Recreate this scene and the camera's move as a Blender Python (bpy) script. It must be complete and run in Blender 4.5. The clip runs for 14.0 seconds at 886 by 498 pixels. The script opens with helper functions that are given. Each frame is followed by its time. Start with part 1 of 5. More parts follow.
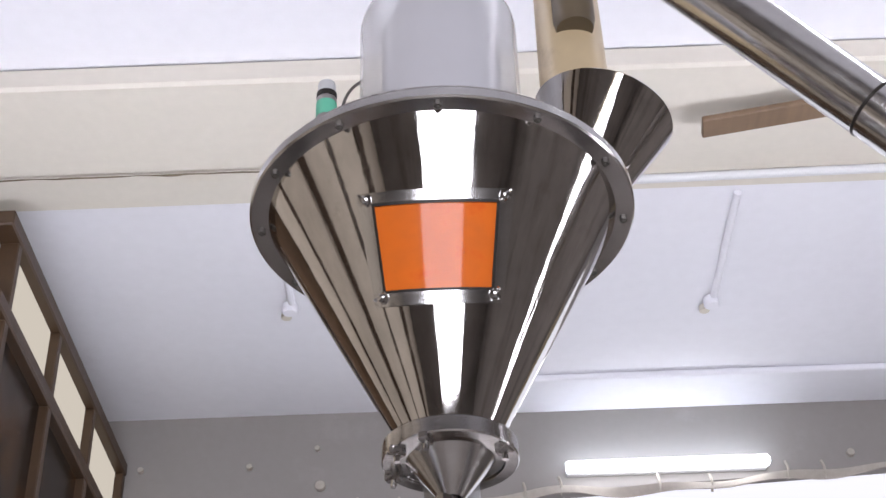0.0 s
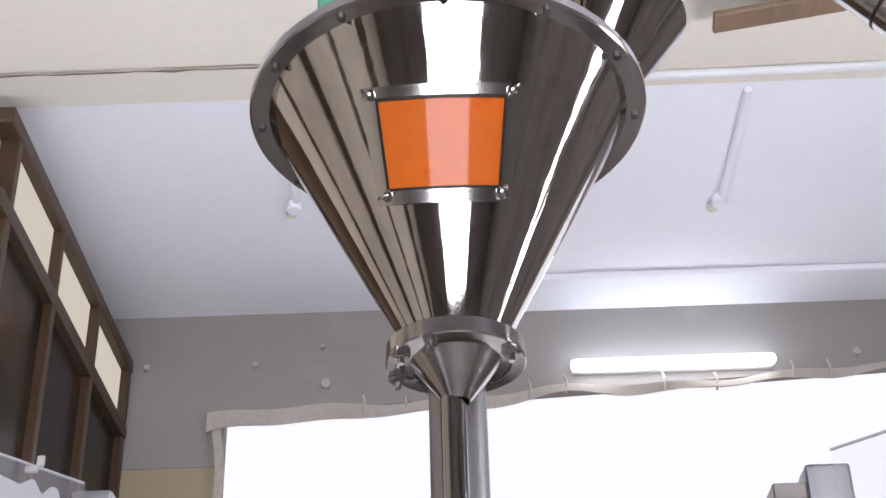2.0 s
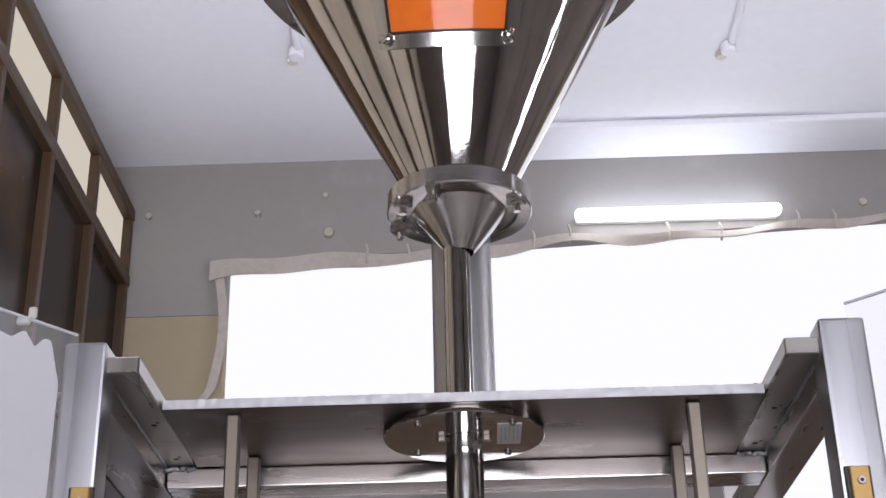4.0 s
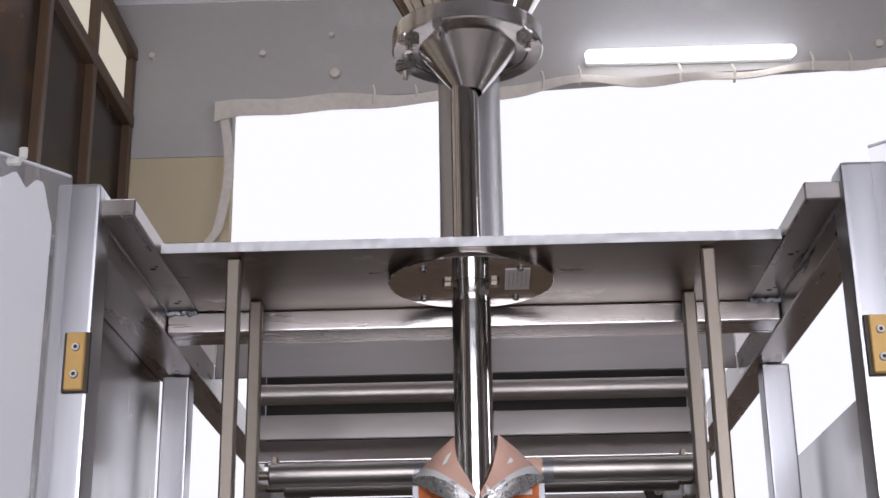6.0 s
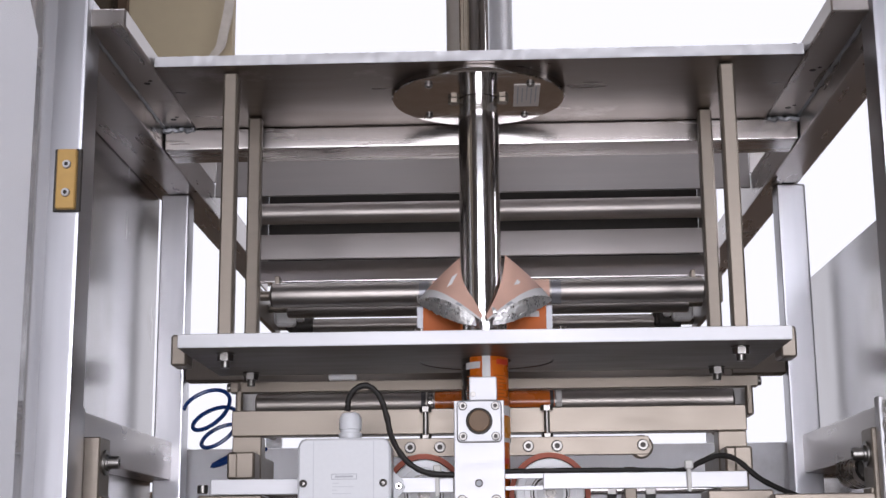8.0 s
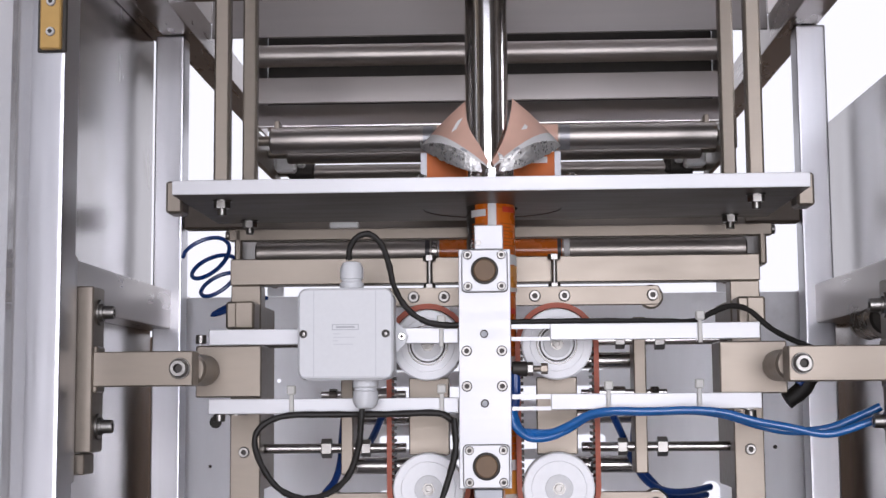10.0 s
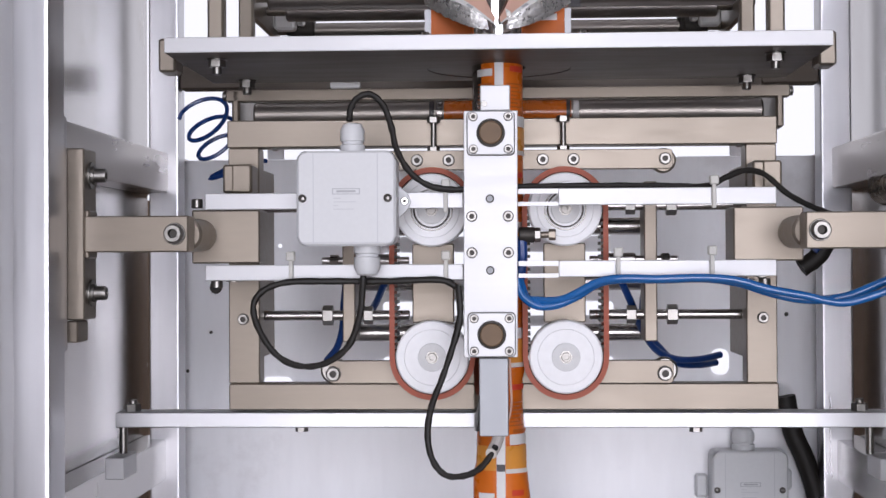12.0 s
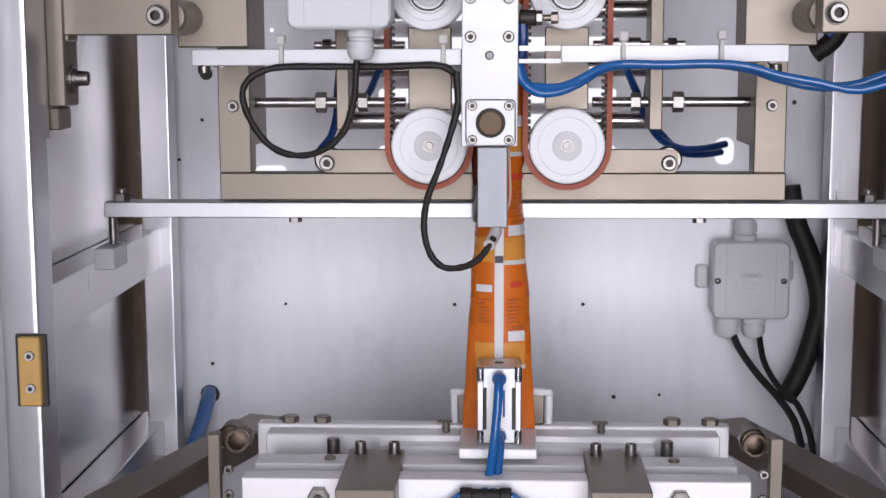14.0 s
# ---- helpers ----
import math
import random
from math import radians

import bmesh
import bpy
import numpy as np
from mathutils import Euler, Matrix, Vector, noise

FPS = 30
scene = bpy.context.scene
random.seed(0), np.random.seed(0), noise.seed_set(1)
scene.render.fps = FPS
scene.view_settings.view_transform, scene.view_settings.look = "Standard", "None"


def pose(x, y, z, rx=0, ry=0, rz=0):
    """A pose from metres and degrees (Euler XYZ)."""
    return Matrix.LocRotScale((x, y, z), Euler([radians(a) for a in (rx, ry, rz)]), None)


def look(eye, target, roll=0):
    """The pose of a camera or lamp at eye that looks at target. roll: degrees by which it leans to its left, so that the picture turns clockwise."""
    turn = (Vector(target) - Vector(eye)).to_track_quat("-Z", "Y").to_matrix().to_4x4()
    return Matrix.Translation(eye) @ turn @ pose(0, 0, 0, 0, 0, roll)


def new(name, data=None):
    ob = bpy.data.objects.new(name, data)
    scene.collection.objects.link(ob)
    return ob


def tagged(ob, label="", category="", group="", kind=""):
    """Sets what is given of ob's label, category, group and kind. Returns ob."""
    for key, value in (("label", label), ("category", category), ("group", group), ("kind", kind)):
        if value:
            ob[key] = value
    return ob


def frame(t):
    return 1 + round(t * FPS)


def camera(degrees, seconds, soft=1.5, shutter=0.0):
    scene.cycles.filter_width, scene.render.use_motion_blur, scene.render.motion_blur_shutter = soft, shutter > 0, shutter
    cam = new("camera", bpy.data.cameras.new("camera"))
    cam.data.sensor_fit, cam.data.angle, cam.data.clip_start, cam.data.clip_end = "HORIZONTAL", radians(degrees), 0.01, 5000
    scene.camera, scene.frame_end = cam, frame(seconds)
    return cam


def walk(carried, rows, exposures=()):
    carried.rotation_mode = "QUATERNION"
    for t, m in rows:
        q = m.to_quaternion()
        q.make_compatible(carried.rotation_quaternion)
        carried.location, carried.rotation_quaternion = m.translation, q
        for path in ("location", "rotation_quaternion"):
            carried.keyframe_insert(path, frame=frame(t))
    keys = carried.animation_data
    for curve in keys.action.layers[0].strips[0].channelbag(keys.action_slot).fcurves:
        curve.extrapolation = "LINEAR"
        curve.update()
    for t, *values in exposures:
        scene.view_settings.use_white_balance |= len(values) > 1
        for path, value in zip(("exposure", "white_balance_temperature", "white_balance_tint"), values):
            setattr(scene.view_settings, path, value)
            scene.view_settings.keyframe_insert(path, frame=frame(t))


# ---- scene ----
cam = camera(34.56, 14.0)
PATH = [
    (0, (0.0080, -1.5720, 1.1063), (0.0013, 0.0472, 2.2802), -1.95),
    (0.5, (0.0080, -1.5625, 1.1130), (-0.0018, 0.0748, 2.2615), -1.82),
    (1, (0.0080, -1.5527, 1.1198), (-0.0046, 0.0992, 2.2472), -1.77),
    (1.5, (0.0080, -1.5424, 1.1267), (-0.0083, 0.1303, 2.2229), -1.71),
    (2, (0.0080, -1.5319, 1.1334), (-0.0118, 0.1668, 2.1890), -1.62),
    (2.5, (0.0080, -1.5210, 1.1400), (-0.0139, 0.2012, 2.1567), -1.36),
    (3, (0.0080, -1.5098, 1.1464), (-0.0180, 0.2392, 2.1162), -1.43),
    (5.5, (0.0080, -1.4510, 1.1739), (-0.0369, 0.4143, 1.8941), -0.94),
    (6, (0.0080, -1.4389, 1.1784), (-0.0407, 0.4461, 1.8449), -0.87),
    (6.5, (0.0080, -1.4267, 1.1824), (-0.0453, 0.4818, 1.7781), -0.79),
    (7, (0.0080, -1.4145, 1.1860), (-0.0494, 0.5157, 1.7066), -0.70),
    (7.5, (0.0080, -1.4023, 1.1891), (-0.0527, 0.5400, 1.6624), -0.64),
    (8, (0.0080, -1.3901, 1.1919), (-0.0558, 0.5638, 1.6141), -0.55),
    (8.5, (0.0080, -1.3780, 1.1944), (-0.0591, 0.5872, 1.5599), -0.50),
    (11, (0.0080, -1.3188, 1.2017), (-0.0732, 0.6756, 1.3260), -0.37),
    (11.5, (0.0080, -1.3075, 1.2023), (-0.0762, 0.6890, 1.2847), -0.32),
    (12, (0.0080, -1.2963, 1.2026), (-0.0780, 0.7017, 1.2212), -0.29),
    (12.5, (0.0080, -1.2854, 1.2025), (-0.0796, 0.7120, 1.1488), -0.25),
    (13, (0.0080, -1.2747, 1.2020), (-0.0803, 0.7194, 1.0774), -0.26),
    (13.5, (0.0080, -1.2643, 1.2012), (-0.0800, 0.7241, 1.0051), -0.27),
    (14, (0.0080, -1.2541, 1.2000), (-0.0772, 0.7248, 0.9231), -0.18),
]
walk(cam, [(t, look(eye, target, roll)) for t, eye, target, roll in PATH], [(0, 0.0, 6400, 17), (14, 0.0, 6400, 17)])

# ---- light ----
world = bpy.data.worlds.new("world")
scene.world = world
world.use_nodes = True
sky = world.node_tree.nodes.new("ShaderNodeTexSky")
sky.sky_type, sky.sun_disc, sky.sun_elevation, sky.sun_rotation = "NISHITA", False, radians(45), radians(200)
world.node_tree.links.new(sky.outputs[0], world.node_tree.nodes["Background"].inputs[0])
world.node_tree.nodes["Background"].inputs[1].default_value = 0.12
scene.view_settings.exposure = 0.0


def area_lamp(name, m, w, h, watts, colour):
    data = bpy.data.lights.new(name, "AREA")
    data.shape, data.size, data.size_y, data.energy, data.color = "RECTANGLE", w, h, watts, colour
    ob = new(name, data)
    ob.matrix_world = m
    return ob


# daylight through the wide window behind the camera
area_lamp("daylight_window", look((0.32, -3.97, 1.33), (0.32, 0, 1.33)), 2.35, 2.40, 122, (0.92, 0.94, 1.0))
# glow of the tube lamp on the back wall
area_lamp("tube_glow", look((0.95, 4.115, 4.055), (0.95, 4.30, 4.20)), 0.90, 0.03, 0.9, (0.62, 0.80, 1.0))
# unseen fill lamps, added to brighten the ceiling and the hall
for lx in (-1.2, 1.5):
    area_lamp("fill_lamp_up", look((lx, 0.9, 2.60), (lx, 3.7, 4.1)), 1.2, 0.08, 36, (0.90, 0.93, 1.0))
    area_lamp("fill_lamp_down", look((lx, 0.0, 4.06), (lx * 0.6, -0.3, 0)), 1.2, 0.08, 6, (0.90, 0.93, 1.0))
# unseen side doorway, added to streak the hopper and light the left wall
area_lamp("daylight_door", look((3.97, 0.45, 1.75), (0, 0.45, 1.75)), 0.42, 2.9, 45, (0.95, 0.96, 1.0))


# ---- materials ----
def material(name, colour, rough=0.5, metal=0.0, grain=40.0, vary=0.08, bump=0.05, stretch=(1, 1, 1), big=3.0, rvary=0.08,
             coat=0.0, dirt=None, alpha=None, transmission=0.0, island=0.0, spec=0.5):
    mat = bpy.data.materials.new(name)
    mat.use_nodes = True
    nt = mat.node_tree
    n, l = nt.nodes, nt.links
    b = n["Principled BSDF"]
    co = n.new("ShaderNodeTexCoord")
    mp = n.new("ShaderNodeMapping")
    mp.inputs["Scale"].default_value = stretch
    l.new(co.outputs["Object"], mp.inputs[0])
    fine = n.new("ShaderNodeTexNoise")
    fine.inputs["Scale"].default_value, fine.inputs["Detail"].default_value = grain, 5
    l.new(mp.outputs[0], fine.inputs[0])
    large = n.new("ShaderNodeTexNoise")
    large.inputs["Scale"].default_value, large.inputs["Detail"].default_value = big, 4
    l.new(co.outputs["Object"], large.inputs[0])
    both = n.new("ShaderNodeMath")
    both.operation = "ADD"
    l.new(fine.outputs[0], both.inputs[0])
    l.new(large.outputs[0], both.inputs[1])
    ramp = n.new("ShaderNodeMapRange")
    ramp.inputs[1].default_value, ramp.inputs[2].default_value = 0.6, 1.4
    ramp.inputs[3].default_value, ramp.inputs[4].default_value = 1 - vary, 1 + vary
    l.new(both.outputs[0], ramp.inputs[0])
    hsv = n.new("ShaderNodeHueSaturation")
    hsv.inputs["Color"].default_value = (*colour, 1)
    l.new(ramp.outputs[0], hsv.inputs["Value"])
    last = hsv.outputs[0]
    if dirt:
        spots = n.new("ShaderNodeTexNoise")
        spots.inputs["Scale"].default_value, spots.inputs["Detail"].default_value = dirt[1], 7
        spots.inputs["Roughness"].default_value = 0.65
        l.new(co.outputs["Object"], spots.inputs[0])
        cut = n.new("ShaderNodeMapRange")
        cut.inputs[1].default_value, cut.inputs[2].default_value = dirt[2], dirt[2] + 0.16
        cut.inputs[4].default_value = dirt[3]
        l.new(spots.outputs[0], cut.inputs[0])
        mix = n.new("ShaderNodeMix")
        mix.data_type = "RGBA"
        l.new(cut.outputs[0], mix.inputs["Factor"])
        l.new(last, mix.inputs["A"])
        mix.inputs["B"].default_value = (*dirt[0], 1)
        last = mix.outputs["Result"]
    l.new(last, b.inputs["Base Color"])
    rr = n.new("ShaderNodeMapRange")
    rr.inputs[1].default_value, rr.inputs[2].default_value = 0.6, 1.4
    rr.inputs[3].default_value, rr.inputs[4].default_value = max(rough - rvary, 0.02), rough + rvary
    l.new(both.outputs[0], rr.inputs[0])
    l.new(rr.outputs[0], b.inputs["Roughness"])
    b.inputs["Metallic"].default_value = metal
    b.inputs["Coat Weight"].default_value = coat
    b.inputs["Coat Roughness"].default_value = 0.09
    b.inputs["Specular IOR Level"].default_value = spec
    b.inputs["Transmission Weight"].default_value = transmission
    if alpha is not None:
        b.inputs["Alpha"].default_value = alpha
    if bump:
        bp = n.new("ShaderNodeBump")
        bp.inputs["Strength"].default_value, bp.inputs["Distance"].default_value = bump, 0.002
        l.new(fine.outputs[0], bp.inputs["Height"])
        l.new(bp.outputs[0], b.inputs["Normal"])
    return mat


def glow(name, colour, strength):
    mat = bpy.data.materials.new(name)
    mat.use_nodes = True
    nt = mat.node_tree
    nt.nodes.remove(nt.nodes["Principled BSDF"])
    em = nt.nodes.new("ShaderNodeEmission")
    em.inputs[0].default_value, em.inputs[1].default_value = (*colour, 1), strength
    nt.links.new(em.outputs[0], nt.nodes["Material Output"].inputs[0])
    return mat


mirror_steel = material("mirror_steel", (0.74, 0.72, 0.70), 0.06, 1.0, 60, 0.16, 0.06, (1, 1, 0.02), 9, 0.04, dirt=((0.45, 0.42, 0.39), 22, 0.58, 0.40))
frame_steel = material("polished_frame_steel", (0.74, 0.73, 0.72), 0.2, 1.0, 60, 0.10, 0.06, (0.2, 1, 1), 9, 0.06)
steel = material("brushed_steel", (0.47, 0.445, 0.43), 0.27, 1.0, 90, 0.10, 0.02, (0.06, 1, 1), 6, 0.08)
steel_y = material("brushed_rail_steel", (0.38, 0.35, 0.33), 0.30, 1.0, 60, 0.10, 0.012, (1, 0.06, 1), 8, 0.08, dirt=((0.26, 0.22, 0.18), 16, 0.62, 0.5))
# shade of the undersides put into a dark colour; the plate itself is aluminium
shade_brown = material("underside_shade_brown", (0.085, 0.068, 0.055), 0.45, 0.25, 60, 0.25, 0.02, (0.2, 1, 1), 7, 0.1, dirt=((0.16, 0.14, 0.12), 9, 0.62, 0.5), spec=0.25)
steel_v = material("brushed_steel_upright", (0.47, 0.47, 0.49), 0.33, 1.0, 90, 0.08, 0.05, (1, 1, 0.05), 5, 0.08)
steel_worn = material("stained_steel_sheet", (0.45, 0.435, 0.425), 0.24, 1.0, 30, 0.06, 0.012, (1, 1, 0.25), 4, 0.05,
                      dirt=((0.30, 0.27, 0.24), 6, 0.60, 0.45))
satin_steel = material("satin_roller_steel", (0.36, 0.33, 0.305), 0.40, 1.0, 70, 0.14, 0.03, (0.06, 1, 1), 6, 0.06)
chrome = material("chrome", (0.70, 0.69, 0.68), 0.12, 1.0, 60, 0.05, 0.02)
# upper plate's dark underside put into the colour; also the bronzed joints
plate_shade_bronze = material("plate_shade_and_bronze", (0.115, 0.086, 0.067), 0.32, 1.0, 60, 0.2, 0.02, (0.2, 1, 1), 7, 0.1, dirt=((0.42, 0.40, 0.38), 9, 0.62, 0.5))
rear_sheet = material("dull_cover_steel", (0.44, 0.41, 0.395), 0.30, 1.0, 60, 0.06, 0.006, (0.06, 1, 1), 7, 0.015)
zinc = material("zinc_bolt", (0.24, 0.23, 0.215), 0.36, 1.0, 200, 0.12, 0.1)
alu = material("milled_aluminium", (0.52, 0.52, 0.53), 0.42, 0.85, 120, 0.06, 0.06, (0.05, 1, 1), 8, 0.06)
jaw_alu = material("satin_jaw_aluminium", (0.88, 0.87, 0.87), 0.45, 0.3, 120, 0.06, 0.05, (0.05, 1, 1), 8, 0.06, dirt=((0.36, 0.33, 0.30), 12, 0.60, 0.5))
alu_white = material("bright_aluminium", (0.54, 0.54, 0.55), 0.42, 0.3, 120, 0.04, 0.04, (0.08, 1, 1), 8, 0.06)
nickel = material("nickel_plated_block", (0.215, 0.184, 0.150), 0.40, 0.70, 160, 0.07, 0.05, (0.2, 1, 1), 9, 0.07,
                  dirt=((0.22, 0.18, 0.14), 14, 0.62, 0.35))
sheet_white = material("matt_steel_sheet", (0.93, 0.93, 0.955), 0.38, 0.06, 60, 0.06, 0.03, (1, 1, 0.2), 3, 0.08,
                       dirt=((0.56, 0.54, 0.54), 5, 0.60, 0.5))
alu_dull = material("dull_aluminium", (0.30, 0.31, 0.325), 0.5, 0.6, 120, 0.05, 0.04, (1, 1, 0.1), 8, 0.05)
# dark parts and rubber; also coloured-in shade in recesses and gaps
dark = material("dark_parts_and_shade", (0.05, 0.045, 0.04), 0.5, 0.6, 80, 0.2, 0.1)
plastic_grey = material("grey_plastic", (0.66, 0.67, 0.68), 0.42, 0.0, 300, 0.03, 0.03)
plastic_edge = material("moulded_line_grey", (0.55, 0.56, 0.58), 0.5, 0.0, 200, 0.03, 0.02)
plastic_white = material("white_plastic", (0.80, 0.80, 0.79), 0.35, 0.0, 200, 0.03, 0.03)
pulley_white = material("turned_white_nylon", (0.86, 0.86, 0.87), 0.38, 0.0, 160, 0.04, 0.03, big=20, dirt=((0.55, 0.5, 0.46), 30, 0.64, 0.4))
pulley_hub = material("satin_hub", (0.60, 0.60, 0.60), 0.5, 0.1, 200, 0.06, 0.04)
rubber_red = material("red_silicone_belt", (0.36, 0.085, 0.045), 0.6, 0.0, 150, 0.12, 0.1, big=14)
rubber_black = material("black_cable", (0.010, 0.008, 0.006), 0.6, 0.0, 60, 0.3, 0.25, big=40)
cable_grey = material("grey_cable", (0.12, 0.11, 0.10), 0.5, 0.0, 90, 0.2, 0.1)
blue = material("blue_hose", (0.010, 0.118, 0.37), 0.22, 0.0, 90, 0.12, 0.02, coat=0.4)
blue_dark = material("dark_blue_hose", (0.008, 0.045, 0.20), 0.3, 0.0, 90, 0.12, 0.02, coat=0.3)
orange = material("orange_printed_film", (0.68, 0.155, 0.012), 0.28, 0.0, 60, 0.10, 0.06, big=12, coat=0.4)
# shaded copy of the printed film: darker colour, no gloss
orange_shaded = material("orange_film_in_shade", (0.60, 0.13, 0.008), 0.55, 0.0, 60, 0.10, 0.06, big=12)
amber = material("amber_film_band", (0.72, 0.30, 0.05), 0.3, 0.0, 60, 0.08, 0.05, coat=0.4)
pink = material("pale_film_back", (0.70, 0.44, 0.34), 0.4, 0.0, 40, 0.08, 0.08, big=20)
film_white = material("film_white_margin", (0.74, 0.73, 0.72), 0.35, 0.0, 60, 0.05, 0.04)
film_grey = material("film_mark", (0.05, 0.045, 0.05), 0.4, 0.0, 60, 0.1, 0.02)
foil = material("foil_inside", (0.86, 0.85, 0.83), 0.30, 0.75, 300, 0.35, 0.9, big=90)
film_silver = material("silver_film_margin", (0.24, 0.24, 0.25), 0.35, 0.5, 60, 0.08, 0.05)
powder = material("orange_powder", (0.86, 0.17, 0.001), 0.7, 0.0, 30, 0.10, 0.10, big=18, coat=0.8, dirt=((0.80, 0.10, 0.0), 30, 0.55, 0.5))
brass = material("ochre_hinge", (0.50, 0.31, 0.10), 0.4, 0.3, 120, 0.08, 0.05)
tie = material("nylon_tie", (0.55, 0.54, 0.50), 0.45, 0.0, 100, 0.05, 0.02)
print_grey = material("print_grey", (0.40, 0.41, 0.43), 0.5, 0.0, 100, 0.05, 0.0)
print_red = material("print_red", (0.62, 0.06, 0.03), 0.4, 0.0, 100, 0.05, 0.0)
print_brown = material("print_brown", (0.45, 0.11, 0.02), 0.4, 0.0, 100, 0.05, 0.0)
label_white = material("paper_label", (0.66, 0.62, 0.58), 0.6, 0.0, 100, 0.05, 0.02)
# unseen left wall: brighter copy of the back wall's cream, for the hopper's reflection
wall_cream = material("pale_cream_wall", (0.66, 0.58, 0.46), 0.85, 0.0, 30, 0.04, 0.1, big=1.2, dirt=((0.45, 0.38, 0.28), 1.6, 0.6, 0.4))
# darker copy of the cream: dimmer light on the back wall put into colour
wall_paint = material("dimmed_cream_wall", (0.34, 0.28, 0.185), 0.85, 0.0, 30, 0.04, 0.1, big=1.2, dirt=((0.45, 0.38, 0.28), 1.6, 0.6, 0.4))
wall_grey = material("grey_wall", (0.27, 0.25, 0.235), 0.85, 0.0, 30, 0.05, 0.1, big=1.0, dirt=((0.38, 0.35, 0.33), 2.0, 0.60, 0.5))
ceiling_paint = material("white_ceiling", (0.80, 0.80, 0.84), 0.9, 0.0, 20, 0.03, 0.08, big=0.8, dirt=((0.55, 0.53, 0.52), 1.3, 0.64, 0.35))
beam_paint = material("cream_beam", (0.66, 0.62, 0.54), 0.85, 0.0, 25, 0.04, 0.08, big=1.0, dirt=((0.55, 0.48, 0.36), 1.6, 0.62, 0.4))
# unseen front and right walls, set dark to darken the metal's reflections
hall_dark = material("dark_unseen_wall", (0.19, 0.165, 0.145), 0.8, 0.0, 20, 0.08, 0.1, big=0.7, dirt=((0.07, 0.06, 0.05), 1.2, 0.5, 0.6))
# unseen sill wall, coloured dark so that the undersides reflect dark brown
sill_brown = material("unseen_sill_brown", (0.16, 0.11, 0.075), 0.7, 0.0, 30, 0.1, 0.1, big=1.2)
brown = material("brown_window_frame", (0.055, 0.030, 0.014), 0.5, 0.0, 40, 0.2, 0.1)
wood = material("worn_wood", (0.17, 0.11, 0.065), 0.6, 0.0, 40, 0.25, 0.15, (1, 0.1, 1))
concrete = material("concrete_floor", (0.20, 0.175, 0.15), 0.7, 0.0, 20, 0.12, 0.2, big=1.2, dirt=((0.07, 0.06, 0.05), 3, 0.58, 0.5))
cream_glass = material("frosted_pane", (0.85, 0.80, 0.66), 0.5, 0.0, 30, 0.04, 0.02)
hem_cloth = material("grey_hem_cloth", (0.42, 0.38, 0.33), 0.9, 0.0, 40, 0.12, 0.2, big=5)
# brown patches in the glass colour stand in for its reflections
dark_glass = material("dark_window_glass", (0.022, 0.016, 0.012), 0.2, 0.0, 8, 0.4, 0.02, big=2, dirt=((0.12, 0.055, 0.018), 2.5, 0.50, 0.6), spec=0.10)
clear = material("clear_acrylic", (0.88, 0.89, 0.92), 0.06, 0.0, 20, 0.02, 0.0, alpha=0.10)
milky = material("milky_cover", (0.72, 0.72, 0.74), 0.2, 0.0, 20, 0.02, 0.0, alpha=0.45)
cover_white = material("white_motor_cover", (0.74, 0.74, 0.79), 0.4, 0.0, 20, 0.03, 0.02)
yellowed = material("yellowed_plastic", (0.62, 0.49, 0.30), 0.4, 0.0, 14, 0.12, 0.02, big=6, dirt=((0.30, 0.22, 0.13), 9, 0.58, 0.5))
stained = material("dark_brown", (0.15, 0.115, 0.07), 0.5, 0.0, 14, 0.2, 0.02, big=8)
green = material("green_label", (0.16, 0.62, 0.42), 0.5)
banner = material("white_sheet", (0.60, 0.60, 0.61), 0.7, 0.0, 8, 0.03, 0.05, big=1.5)
# glow put in for the bright white sheet and for daylight in the slots
white_glow = glow("bright_white_glow", (0.92, 0.945, 1.0), 1.05)
# cream panes glow themselves; their brightness is put into the material
pane_glow = glow("pane_brightness_glow", (1.0, 0.93, 0.76), 0.62)
tube_glow = glow("tube_light", (0.93, 0.97, 1.0), 9.0)


# ---- mesh helpers ----
def box(x0, x1, y0, y1, z0, z1, bevel=0.0, seg=1):
    bm = bmesh.new()
    bmesh.ops.create_cube(bm, size=1, matrix=Matrix.Translation(((x0 + x1) / 2, (y0 + y1) / 2, (z0 + z1) / 2)) @ Matrix.Diagonal((x1 - x0, y1 - y0, z1 - z0, 1)))
    if bevel:
        bmesh.ops.bevel(bm, geom=bm.edges[:], offset=bevel, segments=seg, affect="EDGES", profile=0.6)
    return bm


def add(bm, other):
    me = bpy.data.meshes.new("tmp")
    other.to_mesh(me)
    other.free()
    bm.from_mesh(me)
    bpy.data.meshes.remove(me)
    return bm


def joined(*bms):
    bm = bms[0]
    for o in bms[1:]:
        add(bm, o)
    return bm


def turned(profile, m=None, seg=48):
    """A body of revolution about z: profile rows of (radius, z)."""
    bm = bmesh.new()
    rings = []
    for r, z in profile:
        if r < 1e-6:
            rings.append([bm.verts.new((0, 0, z))])
        else:
            rings.append([bm.verts.new((r * math.cos(2 * math.pi * k / seg), r * math.sin(2 * math.pi * k / seg), z)) for k in range(seg)])
    for a, b in zip(rings, rings[1:]):
        for k in range(seg):
            j = (k + 1) % seg
            if len(a) == 1 and len(b) == 1:
                continue
            if len(a) == 1:
                bm.faces.new((a[0], b[k], b[j]))
            elif len(b) == 1:
                bm.faces.new((a[k], a[j], b[0]))
            else:
                bm.faces.new((a[k], a[j], b[j], b[k]))
    bmesh.ops.recalc_face_normals(bm, faces=bm.faces[:])
    if m is not None:
        bm.transform(m)
    return bm


